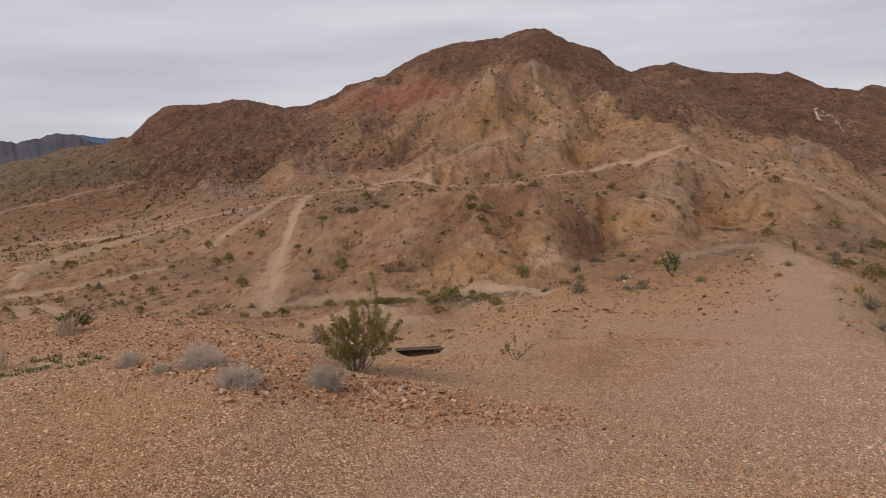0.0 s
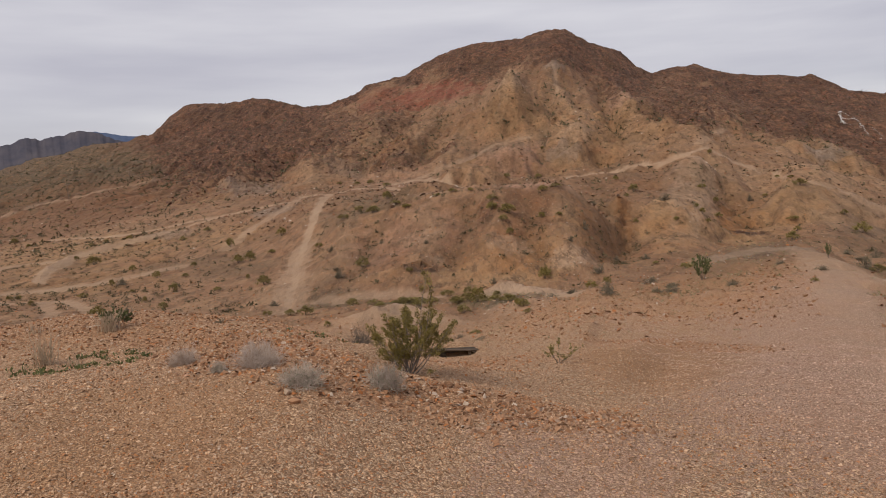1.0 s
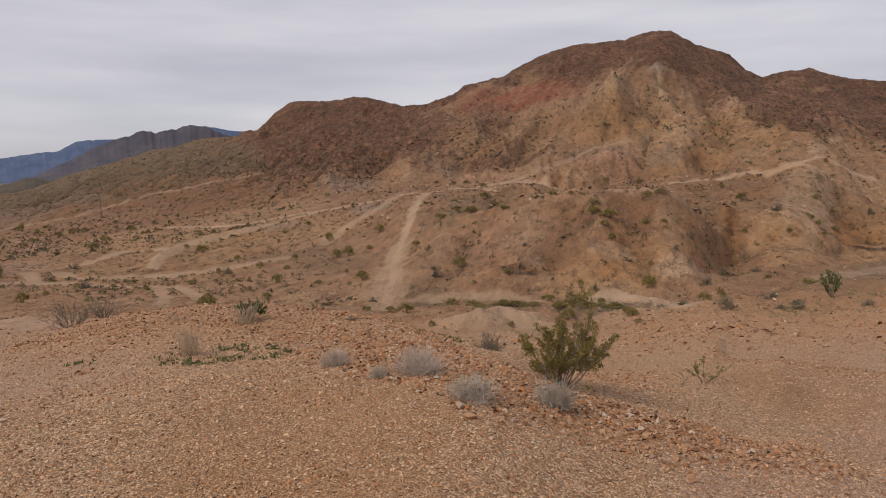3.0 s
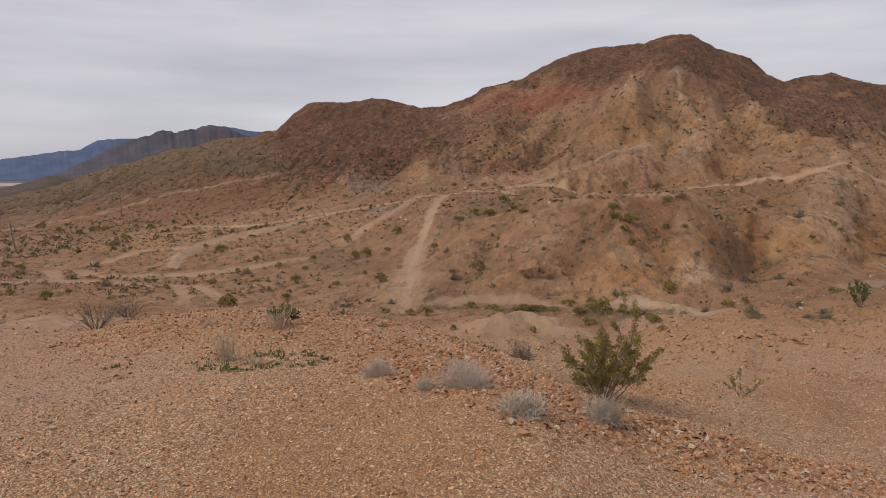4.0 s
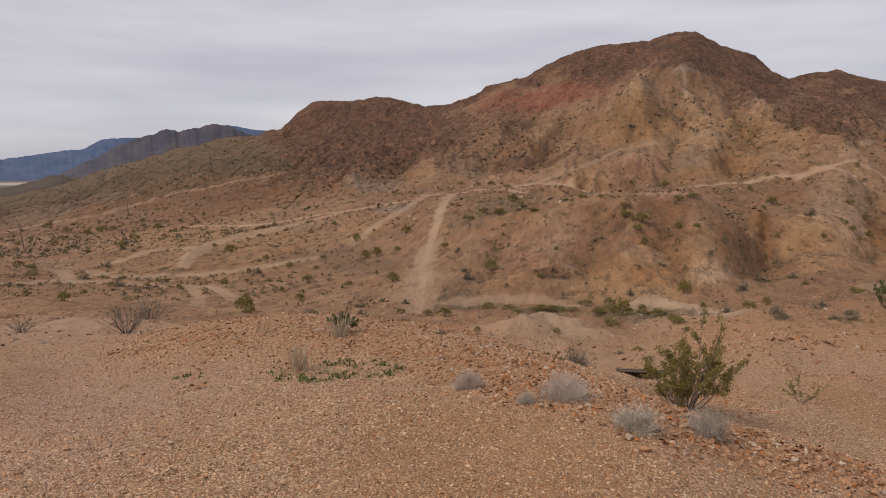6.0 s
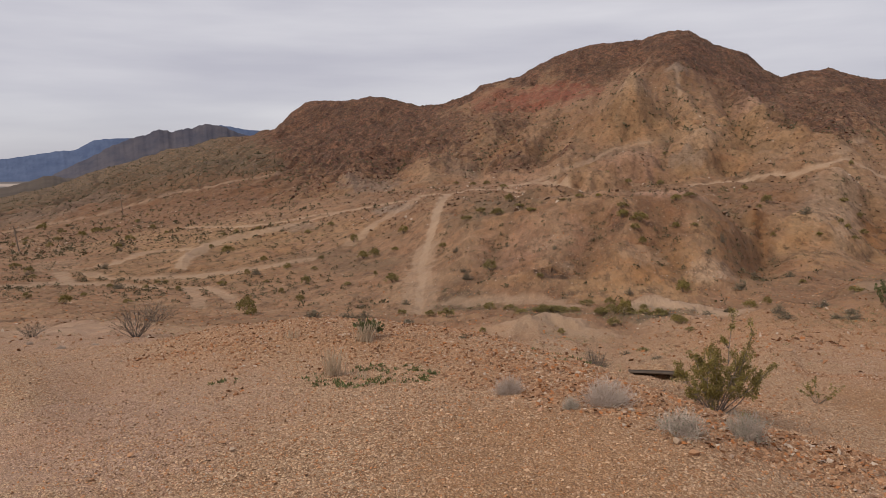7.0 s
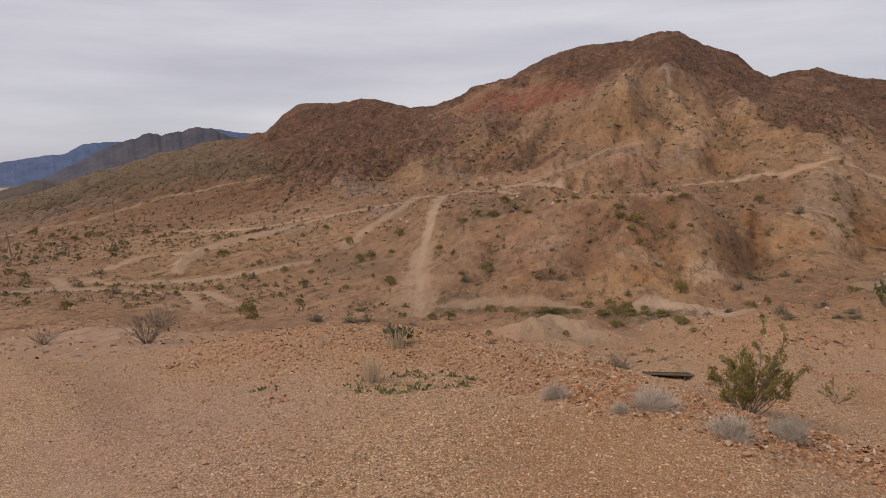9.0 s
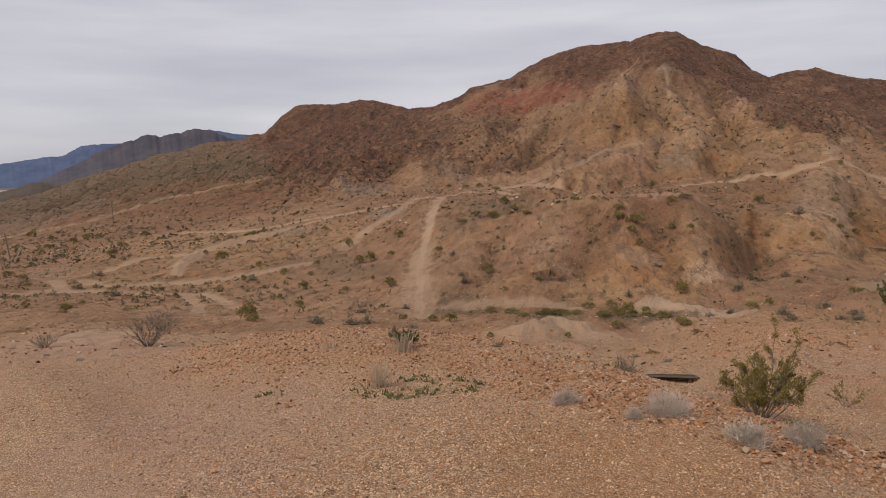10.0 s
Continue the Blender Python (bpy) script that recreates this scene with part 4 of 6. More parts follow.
    gravel = s.mix(s.math("MULTIPLY", pink, 0.7), gravel, s.mix(one[2], (0.15, 0.087, 0.065), (0.62, 0.425, 0.335)))
    gravel = s.mix(s.math("MULTIPLY", orange, 0.7), gravel, s.mix(two[1], (0.15, 0.07, 0.03), (0.46, 0.255, 0.125)))
    # shade between the pebbles is put into the colour as dark edges
    gap = s.span(s.cells(58, "Distance", "DISTANCE_TO_EDGE", rough_place), 0.0, 0.15, 0.9, 0.0)
    gap2 = s.span(s.cells(135, "Distance", "DISTANCE_TO_EDGE", rough_place), 0.0, 0.10, 0.55, 0.0)
    gravel = s.mix(s.math("MAXIMUM", gap, gap2), gravel, (0.085, 0.042, 0.021))
    col = s.mix(s.math("MULTIPLY", near, 0.85), col, gravel)
    col = s.mix(s.math("MULTIPLY", near, s.span(s.noise(0.7, 4, 0.6), 0.4, 0.7, 0, 0.22)), col, (0.33, 0.17, 0.092))
    mott = s.math("MULTIPLY", s.math("SUBTRACT", 1.0, near), s.span(s.noise(0.28, 7, 0.74, where=hill), 0.38, 0.66, 0, 0.22))
    col = s.mix(mott, col, s.mix(0.6, col, (0.10, 0.055, 0.032)))
    col = s.mix(s.math("MULTIPLY", coarse, s.span(s.noise(2.2, 4, 0.6), 0.3, 0.7, 0.35, 0.75)), col, s.mix(one[1], (0.15, 0.07, 0.034), (0.45, 0.25, 0.135)))
    # the far valley with its pale dry lake
    col = s.mix(afar, col, s.mix(lake, (0.15, 0.135, 0.14), (0.46, 0.40, 0.37)))
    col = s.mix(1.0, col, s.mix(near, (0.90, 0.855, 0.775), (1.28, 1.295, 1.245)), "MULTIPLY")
    # relief
    ball = s.math("MULTIPLY", s.cells(58, "Distance", where=rough_place), -0.014)
    ball = s.math("MULTIPLY_ADD", s.cells(135, "Distance", where=rough_place), -0.005, ball)
    ball = s.math("MULTIPLY", ball, near)
    lump = s.math("MULTIPLY", s.noise(3.0, 5, 0.65, where=hill), s.math("MULTIPLY_ADD", near, -0.20, 0.22))
    big = s.math("MULTIPLY", s.noise(0.35, 6, 0.68, where=hill), s.math("MULTIPLY_ADD", rock, 2.6, 0.35))
    big = s.math("MULTIPLY", big, s.math("SUBTRACT", 1.0, near))
    height = s.math("ADD", s.math("ADD", ball, lump), big)
    return s.done(col, 0.95, height, 0.9)


GX, GY, GZ, GAZ, GU, COVER = land()
GR = np.hypot(GX - CX, GY - CY)
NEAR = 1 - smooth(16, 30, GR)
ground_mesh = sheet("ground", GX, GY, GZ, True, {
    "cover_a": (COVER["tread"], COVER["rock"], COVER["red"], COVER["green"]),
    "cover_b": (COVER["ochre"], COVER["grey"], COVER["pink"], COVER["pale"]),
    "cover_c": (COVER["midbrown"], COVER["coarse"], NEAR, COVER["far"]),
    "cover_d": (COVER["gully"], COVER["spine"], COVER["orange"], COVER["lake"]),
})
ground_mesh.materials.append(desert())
ground = tagged(new("ground", ground_mesh), "bare tan desert ground with gravel and worn dirt tracks", "ground", kind="structure")
FINE = int((58.01 - AZ0) / 0.14)


def floor_at(x, y):
    """The ground's height at a place in the country ahead."""
    a = (math.degrees(math.atan2(x - CX, y - CY)) - AZ0) / 0.14
    i = int(min(max(a, 0), FINE - 2))
    r = math.hypot(x - CX, y - CY)
    j = int(min(max(np.searchsorted(RNG, r) - 1, 0), len(RNG) - 2))
    s, f = (r - RNG[j]) / (RNG[j + 1] - RNG[j]), min(max(a - i, 0), 1)
    return float((GZ[i, j] * (1 - s) + GZ[i, j + 1] * s) * (1 - f) + (GZ[i + 1, j] * (1 - s) + GZ[i + 1, j + 1] * s) * f)


# ---- materials of the things ----
def leafy(name, dark, light, rough=0.6):
    s = Shade(name)
    pick = s.nd.new("ShaderNodeNewGeometry").outputs["Random Per Island"]
    whole = s.nd.new("ShaderNodeObjectInfo").outputs["Random"]
    col = s.mix(pick, dark, light)
    col = s.mix(s.span(whole, 0, 1, 0, 0.45), col, tuple(0.7 * a + 0.3 * b for a, b in zip((0.16, 0.13, 0.07), dark)))
    return s.done(col, rough)


def barky(name, dark, light):
    s = Shade(name)
    return s.done(s.mix(s.noise(30, 3, 0.6, (1, 1, 0.2), lo=0.3, hi=0.7), dark, light), 0.85)


def stony(name, dark, light, warm, pale=0.9, blush=False):
    s = Shade(name)
    pick = s.nd.new("ShaderNodeNewGeometry").outputs["Random Per Island"]
    twist = s.math("FRACT", s.math("MULTIPLY", pick, 57.31))
    third = s.math("FRACT", s.math("MULTIPLY", pick, 311.7))
    col = s.mix(pick, dark, light)
    col = s.mix(s.span(twist, 0.8, 0.9), col, warm)
    col = s.mix(s.span(third, pale, pale + 0.05), col, (0.56, 0.45, 0.35))
    col = s.mix(s.span(s.noise(60, 3, 0.6), 0.3, 0.7, 0, 0.4), col, dark)
    if blush:
        # paler and pinker stone to the east of the bushes
        east = s.nd.new("ShaderNodeSeparateXYZ")
        s.lk.new(s.place, east.inputs[0])
        where = s.math("ADD", east.outputs["X"], s.math("MULTIPLY", s.noise(0.5, 3), 2.0))
        col = s.mix(s.span(where, 2.6, 4.6, 0, 0.75), col, s.mix(pick, (0.29, 0.175, 0.13), (0.76, 0.54, 0.43)))
    return s.done(col, 0.9, s.math("MULTIPLY", s.noise(90, 3), 0.004))


def weathered(name, dark, light):
    s = Shade(name)
    grainy = s.noise(9, 5, 0.7, (1, 9, 9))
    return s.done(s.mix(s.span(grainy, 0.3, 0.7), dark, light), 0.85, s.math("MULTIPLY", grainy, 0.004))


LEAF = leafy("creosote_leaf", (0.12, 0.096, 0.025), (0.29, 0.22, 0.062))
LEAF_FRESH = leafy("fresh_leaf", (0.075, 0.09, 0.03), (0.16, 0.17, 0.06))
LEAF_GREY = leafy("grey_leaf", (0.19, 0.185, 0.13), (0.36, 0.345, 0.26))
LEAF_DRY = leafy("dry_leaf", (0.22, 0.15, 0.09), (0.36, 0.27, 0.18))
TWIG = barky("grey_bark", (0.13, 0.10, 0.08), (0.26, 0.21, 0.18))
TWIG_PALE = barky("pale_dry_twig", (0.36, 0.285, 0.23), (0.58, 0.48, 0.405))
TWIG_DARK = barky("dark_dry_twig", (0.09, 0.07, 0.055), (0.19, 0.15, 0.12))
STRAW = barky("straw", (0.36, 0.27, 0.18), (0.52, 0.41, 0.29))
GRAVEL = stony("gravel_stone", (0.23, 0.125, 0.066), (0.74, 0.50, 0.32), (0.50, 0.22, 0.09), 0.94, True)
BROKEN = stony("broken_rock", (0.19, 0.09, 0.045), (0.50, 0.29, 0.165), (0.44, 0.17, 0.06), 0.9)
STONE_PALE = stony("pale_stone", (0.36, 0.25, 0.17), (0.46, 0.34, 0.24), (0.40, 0.27, 0.17))
STONE_ORANGE = stony("orange_stone", (0.33, 0.17, 0.09), (0.44, 0.25, 0.14), (0.38, 0.17, 0.08))
TIMBER = weathered("weathered_timber", (0.055, 0.038, 0.026), (0.14, 0.10, 0.07))
TIMBER_GREY = weathered("silvered_timber", (0.20, 0.175, 0.14), (0.36, 0.32, 0.27))
# dark roof timber, and the shade inside the dugout put into board colour
TIMBER_AND_SHADE = weathered("timber_and_shade", (0.03, 0.022, 0.016), (0.075, 0.055, 0.04))
RUSTY = weathered("rusty_sheet", (0.10, 0.05, 0.032), (0.17, 0.10, 0.07))
WHITEWASH = stony("whitewashed_stone", (0.46, 0.43, 0.40), (0.66, 0.63, 0.60), (0.45, 0.4, 0.35))


# ---- how plants and stones grow ----
class Growth:
    """Gathers tubes, leaves and stones into one mesh."""

    def __init__(self, seed):
        self.v, self.f, self.n, self.rng = [], [], 0, np.random.default_rng(seed)

    def add(self, verts, faces):
        self.v.append(np.asarray(verts, float))
        self.f += [tuple(i + self.n for i in face) for face in faces]
        self.n += len(verts)

    def twig(self, way, r0, r1):
        """A thin three-sided tube along the points of way."""
        way = np.asarray(way, float)
        ring, m = [], len(way)
        for k, p in enumerate(way):
            d = way[min(k + 1, m - 1)] - way[max(k - 1, 0)]
            d = d / (np.linalg.norm(d) + 1e-9)
            side = np.cross(d, (0.3, 0.9, 0.2))
            side /= np.linalg.norm(side) + 1e-9
            up = np.cross(d, side)
            rad = r0 + (r1 - r0) * k / (m - 1)
            ring += [p + rad * (math.cos(a) * side + math.sin(a) * up) for a in (0, 2.094, 4.189)]
        faces = [(3 * k + i, 3 * k + (i + 1) % 3, 3 * k + 3 + (i + 1) % 3, 3 * k + 3 + i) for k in range(m - 1) for i in range(3)]
        self.add(ring, faces + [(3 * m - 3, 3 * m - 2, 3 * m - 1)])

    def leaf(self, at, along, size, wide=0.45):
        along = np.asarray(along, float)
        along = along / (np.linalg.norm(along) + 1e-9)
        side = np.cross(along, self.rng.normal(size=3))
        side /= np.linalg.norm(side) + 1e-9
        bend = 0.25 * size * np.cross(along, side)
        self.add([at, at + along * size * 0.5 + side * size * wide, at + along * size + bend, at + along * size * 0.5 - side * size * wide], [(0, 1, 2), (0, 2, 3)])

    def mesh(self, name, material):
        me = bpy.data.meshes.new(name)
        me.from_pydata(np.concatenate(self.v).tolist(), [], self.f)
        me.materials.append(material)
        me.update()
        return me


def part(name, mesh, parent, label=""):
    ob = new(name, mesh)
    ob.parent = parent
    return tagged(ob, label) if label else ob


def bent(rng, start, way, length, steps, wander, lift=0.0):
    """Points of a stem that wanders as it grows."""
    pts, d = [np.asarray(start, float)], np.asarray(way, float)
    for _ in range(steps):
        d = d + rng.normal(0, wander, 3) + (0, 0, lift)
        d = d / np.linalg.norm(d)
        pts.append(pts[-1] + d * length / steps)
    return pts


def creosote(seed, stems, leaves, leaf_size, lean=0.75, twig_size=0.008, branchy=4, bare=0.35, fluff=0.014):
    """An open bush one metre high and about one wide: bare crooked stems that fork, leaves along the outer twigs."""
    wood, green = Growth(seed), Growth(seed + 500)
    rng = wood.rng
    tips = []
    for k in range(stems):
        turn, out = 2 * math.pi * (k + rng.random()) / stems, lean * math.sqrt(rng.random())
        way = (math.cos(turn) * out, math.sin(turn) * out, 1.0)
        reach = (0.72 + 0.3 * rng.random()) * (1 - 0.2 * out)
        main = bent(rng, (0.03 * math.cos(turn), 0.03 * math.sin(turn), -0.03), way, reach, 6, 0.12, 0.03)
        wood.twig(main, twig_size, twig_size * 0.35)
        for b in range(branchy):
            at = 2 + int(rng.integers(0, 4))
            d = main[at] - main[at - 1]
            side = d / np.linalg.norm(d) + rng.normal(0, 0.55, 3)
            twig = bent(rng, main[at], side, 0.18 + 0.22 * rng.random(), 4, 0.2, 0.08)
            wood.twig(twig, twig_size * 0.45, twig_size * 0.2)
            tips.append(twig)
        tips.append(main[3:])
    for way in tips:
        way = np.array(way)
        for _ in range(leaves):
            s = (bare + (1 - bare) * rng.random()) * (len(way) - 1.001)
            i = int(s)
            at = way[i] + (s - i) * (way[i + 1] - way[i]) + rng.normal(0, fluff, 3)
            green.leaf(at, way[i + 1] - way[i] + rng.normal(0, 0.06, 3), leaf_size * (0.6 + 0.8 * rng.random()))
    return wood, green


def dome(seed, twigs, leaves, leaf_size, thick=0.004, flat=0.62):
    """A low rounded bush, one metre across: a thicket of fine twigs that fan out from the root."""
    wood, green = Growth(seed), Growth(seed + 500)
    rng = wood.rng
    for _ in range(twigs):
        turn, rise = 2 * math.pi * rng.random(), math.asin(0.08 + 0.9 * rng.random())
        way = np.array((math.cos(turn) * math.cos(rise), math.sin(turn) * math.cos(rise), flat * 1.5 * math.sin(rise)))
        start = 0.12 * rng.normal(size=3) * (1, 1, 0.1)
        pts = bent(rng, start, way, (0.42 + 0.12 * rng.random()) * (0.8 + 0.2 * rise), 5, 0.22, 0.02)
        wood.twig(pts, thick, thick * 0.4)
        for _ in range(2):
            at = 2 + int(rng.integers(0, 3))
            wood.twig(bent(rng, pts[at], pts[at] - pts[at - 1] + rng.normal(0, 0.08, 3), 0.13, 2, 0.3), thick * 0.6, thick * 0.3)
        for _ in range(leaves):
            at = 2 + int(rng.integers(0, 4))
            green.leaf(pts[at] + rng.normal(0, 0.01, 3), rng.normal(size=3), leaf_size * (0.6 + 0.8 * rng.random()))
    return wood, green


def crown(seed, lobes, leaves, leaf_size, stems=7, tall=1.0):
    """A rounded desert shrub one metre high and wide: short forking stems under many small clumps of leaves, with gaps between them."""
    wood, green = Growth(seed), Growth(seed + 500)
    rng = wood.rng
    for k in range(lobes):
        turn, rise = 2 * math.pi * (k * 0.618 + 0.1 * rng.random()), math.asin(0.1 + 0.9 * rng.random())
        out = 0.3 + 0.2 * rng.random()
        middle = np.array((math.cos(turn) * math.cos(rise) * out, math.sin(turn) * math.cos(rise) * out, 0.22 + tall * (0.5 + 0.25 * rng.random()) * math.sin(rise)))
        if k < stems:
            wood.twig(bent(rng, (0, 0, -0.03), middle + (0, 0, 0.2), np.linalg.norm(middle), 4, 0.1), 0.014, 0.006)
        for _ in range(leaves):
            green.leaf(middle + rng.normal(0, 0.075, 3), rng.normal(0, 0.6, 3) + (0, 0, 0.7), leaf_size * (0.6 + 0.8 * rng.random()), 0.4)
    return wood, green


def open_creosote(seed, stems, leaves, leaf_size):
    """A creosote bush in true size, from stems given as (way, reach, side twigs): leaves sit in tufts on the outer twigs."""
    wood, green = Growth(seed), Growth(seed + 500)
    rng = wood.rng
    for way, reach, twigs in stems:
        root = np.array((0.025 * rng.normal(), 0.025 * rng.normal(), -0.03))
        main = bent(rng, root, way, reach, 8, 0.10, 0.03)
        wood.twig(main, 0.0062, 0.0018)
        tips = [main[5:]]
        for _ in range(twigs):
            at = 2 + int(rng.integers(0, 6))
            d = main[at] - main[at - 1]
            side = bent(rng, main[at], d / np.linalg.norm(d) + rng.normal(0, 0.5, 3), 0.07 + 0.13 * rng.random(), 4, 0.22, 0.10)
            wood.twig(side, 0.0028, 0.0012)
            tips.append(side)
        for tip in tips:
            tip = np.array(tip)
            for _ in range(leaves):
                s = (0.35 + 0.65 * math.sqrt(rng.random())) * (len(tip) - 1.001)
                i = int(s)
                at = tip[i] + (s - i) * (tip[i + 1] - tip[i]) + rng.normal(0, 0.012, 3)
                green.leaf(at, tip[i + 1] - tip[i] + rng.normal(0, 0.02, 3), leaf_size * (0.6 + 0.8 * rng.random()))
    return wood, green


def bush(name, made, bark, leaf, label, category="shrub", group=""):
    root = new(name, None)
    root.empty_display_size = 0.2
    part("wood", made[0].mesh("wood", bark), root)
    if made[1].n:
        part("foliage", made[1].mesh("foliage", leaf), root)
    return tagged(root, label, category, group)


def stand(x, y, wide, high, turn=0.0, sink=0.01):
    return Matrix.Translation((x, y, floor_at(x, y) - sink)) @ Matrix.Rotation(turn, 4, "Z") @ Matrix.Diagonal((wide, wide, high, 1))


def boulder(seed, name, material, label, x, y, size, squash=0.75, parent=None):
    rng = np.random.default_rng(seed)
    bm = bmesh.new()
    bmesh.ops.create_icosphere(bm, subdivisions=2, radius=0.5)
    cuts = rng.normal(size=(11, 3))
    for v in bm.verts:
        p = np.array(v.co)
        for c in cuts:
            c = c / np.linalg.norm(c)
            over = p @ c - 0.27
            if over > 0:
                p = p - c * over
        v.co = p * (1, 0.85, squash) + rng.normal(0, 0.008, 3)
    me = bpy.data.meshes.new(name)
    bm.to_mesh(me)
    me.materials.append(material)
    ob = tagged(new(name, me), label, "stone")
    ob.matrix_world = Matrix.Translation((x, y, floor_at(x, y) + 0.2 * size)) @ Euler(rng.uniform(-0.4, 0.4, 3)).to_matrix().to_4x4() @ Matrix.Scale(size, 4)
    return ob


# ---- plants on and beside the gravel mound ----
# dense low stems to one side, a sparser and taller limb to the other
low_stems = [((-0.85 + 0.11 * k, 0.6 * math.sin(2.4 * k), 0.85 + 0.05 * k), 0.42 + 0.018 * k + 0.05 * math.sin(1.9 * k + 1), 9) for k in range(10)]
tall_limb = [((0.75 + 0.2 * math.sin(2.1 * k), 0.35 * math.cos(2.7 * k), 1.15), 0.50 + 0.06 * (k % 3), 8) for k in range(5)] + [((0.30, 0.1, 1.0), 0.92, 9), ((0.36, 0.0, 1.0), 0.82, 9), ((0.2, -0.2, 1.0), 0.62, 8)]
big = bush("creosote_bush", open_creosote(11, low_stems + tall_limb, 95, 0.0115), TWIG, LEAF, "olive-green creosote bush with crooked grey stems beside the gravel")
big.matrix_world = stand(-0.80, 6.1, 1.0, 1.0)
small = bush("creosote_bush", creosote(12, 7, 12, 0.05, 0.9, 0.008, 3), TWIG_DARK, LEAF, "small sparse creosote bush on bare pinkish slope")
small.matrix_world = stand(0.80, 8.6, 0.42, 0.34)
grey_kinds = [bush("burro_bush", dome(21 + k, 360, 6, 0.024, 0.0055), TWIG_PALE, LEAF_GREY, "low rounded grey-green bush of fine pale twigs") for k in range(3)]
for ob, (x, y, w, h) in zip(grey_kinds, ((-1.31, 4.45, 0.30, 0.33), (-0.86, 4.85, 0.28, 0.36), (-1.95, 4.85, 0.13, 0.2))):
    ob.matrix_world = stand(x, y, w, h, x * 3)
dry_kinds = [bush("dry_bush", dome(31 + k, 480, 1, 0.018, 0.005), TWIG_PALE, LEAF_DRY, "dead pale pinkish-grey bush of brittle twigs") for k in range(2)]
dry_kinds[0].matrix_world = stand(-1.71, 4.95, 0.36, 0.40)
dry_kinds[1].matrix_world = stand(-2.40, 5.40, 0.25, 0.31, 1.0)
for x, y, w, h in ((-2.22, 5.2, 0.14, 0.16), (-0.58, 5.75, 0.28, 0.30), (0.62, 6.5, 0.34, 0.16), (0.30, 5.6, 0.25, 0.12), (-2.7, 7.0, 0.16, 0.17)):
    tagged(copy_thing(grey_kinds[2], stand(x, y, w, h, 7 * x)), "flat grey-green tuft half buried in gravel")
for x, y, w, h in ((-11.7, 12.7, 0.8, 0.55), (-11.1, 12.9, 0.7, 0.45), (-10.5, 12.7, 0.55, 0.4), (-13.2, 13.7, 0.7, 0.6)):
    tagged(copy_thing(dry_kinds[1], stand(x, y, w, h, 3 * x)), "pale grey dry bush at the foot of the gravel mound")
behind = bush("twiggy_bush", dome(41, 160, 2, 0.03, 0.005), TWIG_DARK, LEAF_DRY, "leafless twiggy bush beside the timber dugout")
behind.matrix_world = stand(-1.62, 9.2, 0.46, 0.6)
dead = bush("dead_bush", creosote(51, 26, 3, 0.03, 1.15, 0.009, 5), TWIG_DARK, LEAF_DRY, "leafless dark brown bush at the edge of the gravel")
dead.matrix_world = stand(-12.9, 17.1, 1.15, 0.95)
for x, y, w, h in ((-16.2, 23.5, 1.2, 0.9), (-15.4, 16.5, 0.7, 0.5)):
    copy_thing(dead, stand(x, y, w, h, 5 * y))
fresh = bush("creosote_bush", creosote(13, 9, 26, 0.07, 0.8, 0.01, 4), TWIG, LEAF_FRESH, "small fresh green bush behind dry stalks on the gravel")
fresh.matrix_world = stand(-4.24, 8.2, 0.30, 0.30)


def stalks(seed, count, high, label):
    g = Growth(seed)
    for _ in range(count):
        turn = 2 * math.pi * g.rng.random()
        lean = 0.5 * g.rng.random()
        g.twig(bent(g.rng, (0.05 * g.rng.normal(), 0.04 * g.rng.normal(), -0.02), (lean * math.cos(turn), lean * math.sin(turn), 1), high * (0.6 + 0.5 * g.rng.random()), 4, 0.08), 0.0035, 0.0015)
    return tagged(new("dry_stalks", g.mesh("dry_stalks", STRAW)), label, "dry plant", kind="stuff")


for k, (x, y, n, h) in enumerate(((-4.16, 6.65, 60, 0.30), (-4.24, 8.05, 80, 0.26), (-3.9, 6.6, 20, 0.1), (-5.2, 8.3, 30, 0.14))):
    stalks(60 + k, n, h, "tuft of upright straw-coloured dead stalks in gravel").matrix_world = Matrix.Translation((x, y, floor_at(x, y)))


def herbs(seed, x, y, rx, ry, count, size, name, label):
    """A patch of low green herbs among the stones."""
    g = Growth(seed)
    for _ in range(count):
        a, d = 2 * math.pi * g.rng.random(), math.sqrt(g.rng.random())
        px, py = x + rx * d * math.cos(a), y + ry * d * math.sin(a)
        if fbm(np.array(px * 5.0), np.array(py * 5.0), 2, seed) < -0.05:
            continue
        pz = floor_at(px, py)
        for _ in range(7):
            g.leaf(np.array((px, py, pz)) + g.rng.normal(0, 0.5 * size, 3) * (1, 1, 0.2), g.rng.normal(0, 0.7, 3) + (0, 0, 1.0), size * (0.5 + g.rng.random()), 0.2)
    return tagged(new(name, g.mesh(name, LEAF_FRESH)), label, "herbs", kind="stuff")


herbs(70, -3.75, 6.55, 0.66, 0.5, 230, 0.028, "green_herbs", "patch of low fresh green herbs among stones")
herbs(71, -5.3, 6.7, 0.16, 0.12, 40, 0.025, "green_herbs", "small tuft of green herbs in the gravel")
herbs(72, -1.9, 8.0, 0.8, 0.7, 70, 0.03, "green_herbs", "thin green herbs on the bank of the hollow")

# stones that stand out of the gravel
boulder(1, "stone", STONE_PALE, "pale angular stone leaning on a grey bush", -1.36, 4.28, 0.075)
boulder(2, "stone", STONE_ORANGE, "tan angular stone lying in the gravel", -1.29, 4.14, 0.08)
boulder(3, "stone", STONE_PALE, "whitish stone lying on orange gravel", -3.97, 4.07, 0.05)
boulder(4, "stone", STONE_ORANGE, "rust-orange flat stone in the gravel", -4.1, 4.2, 0.06, 0.4)
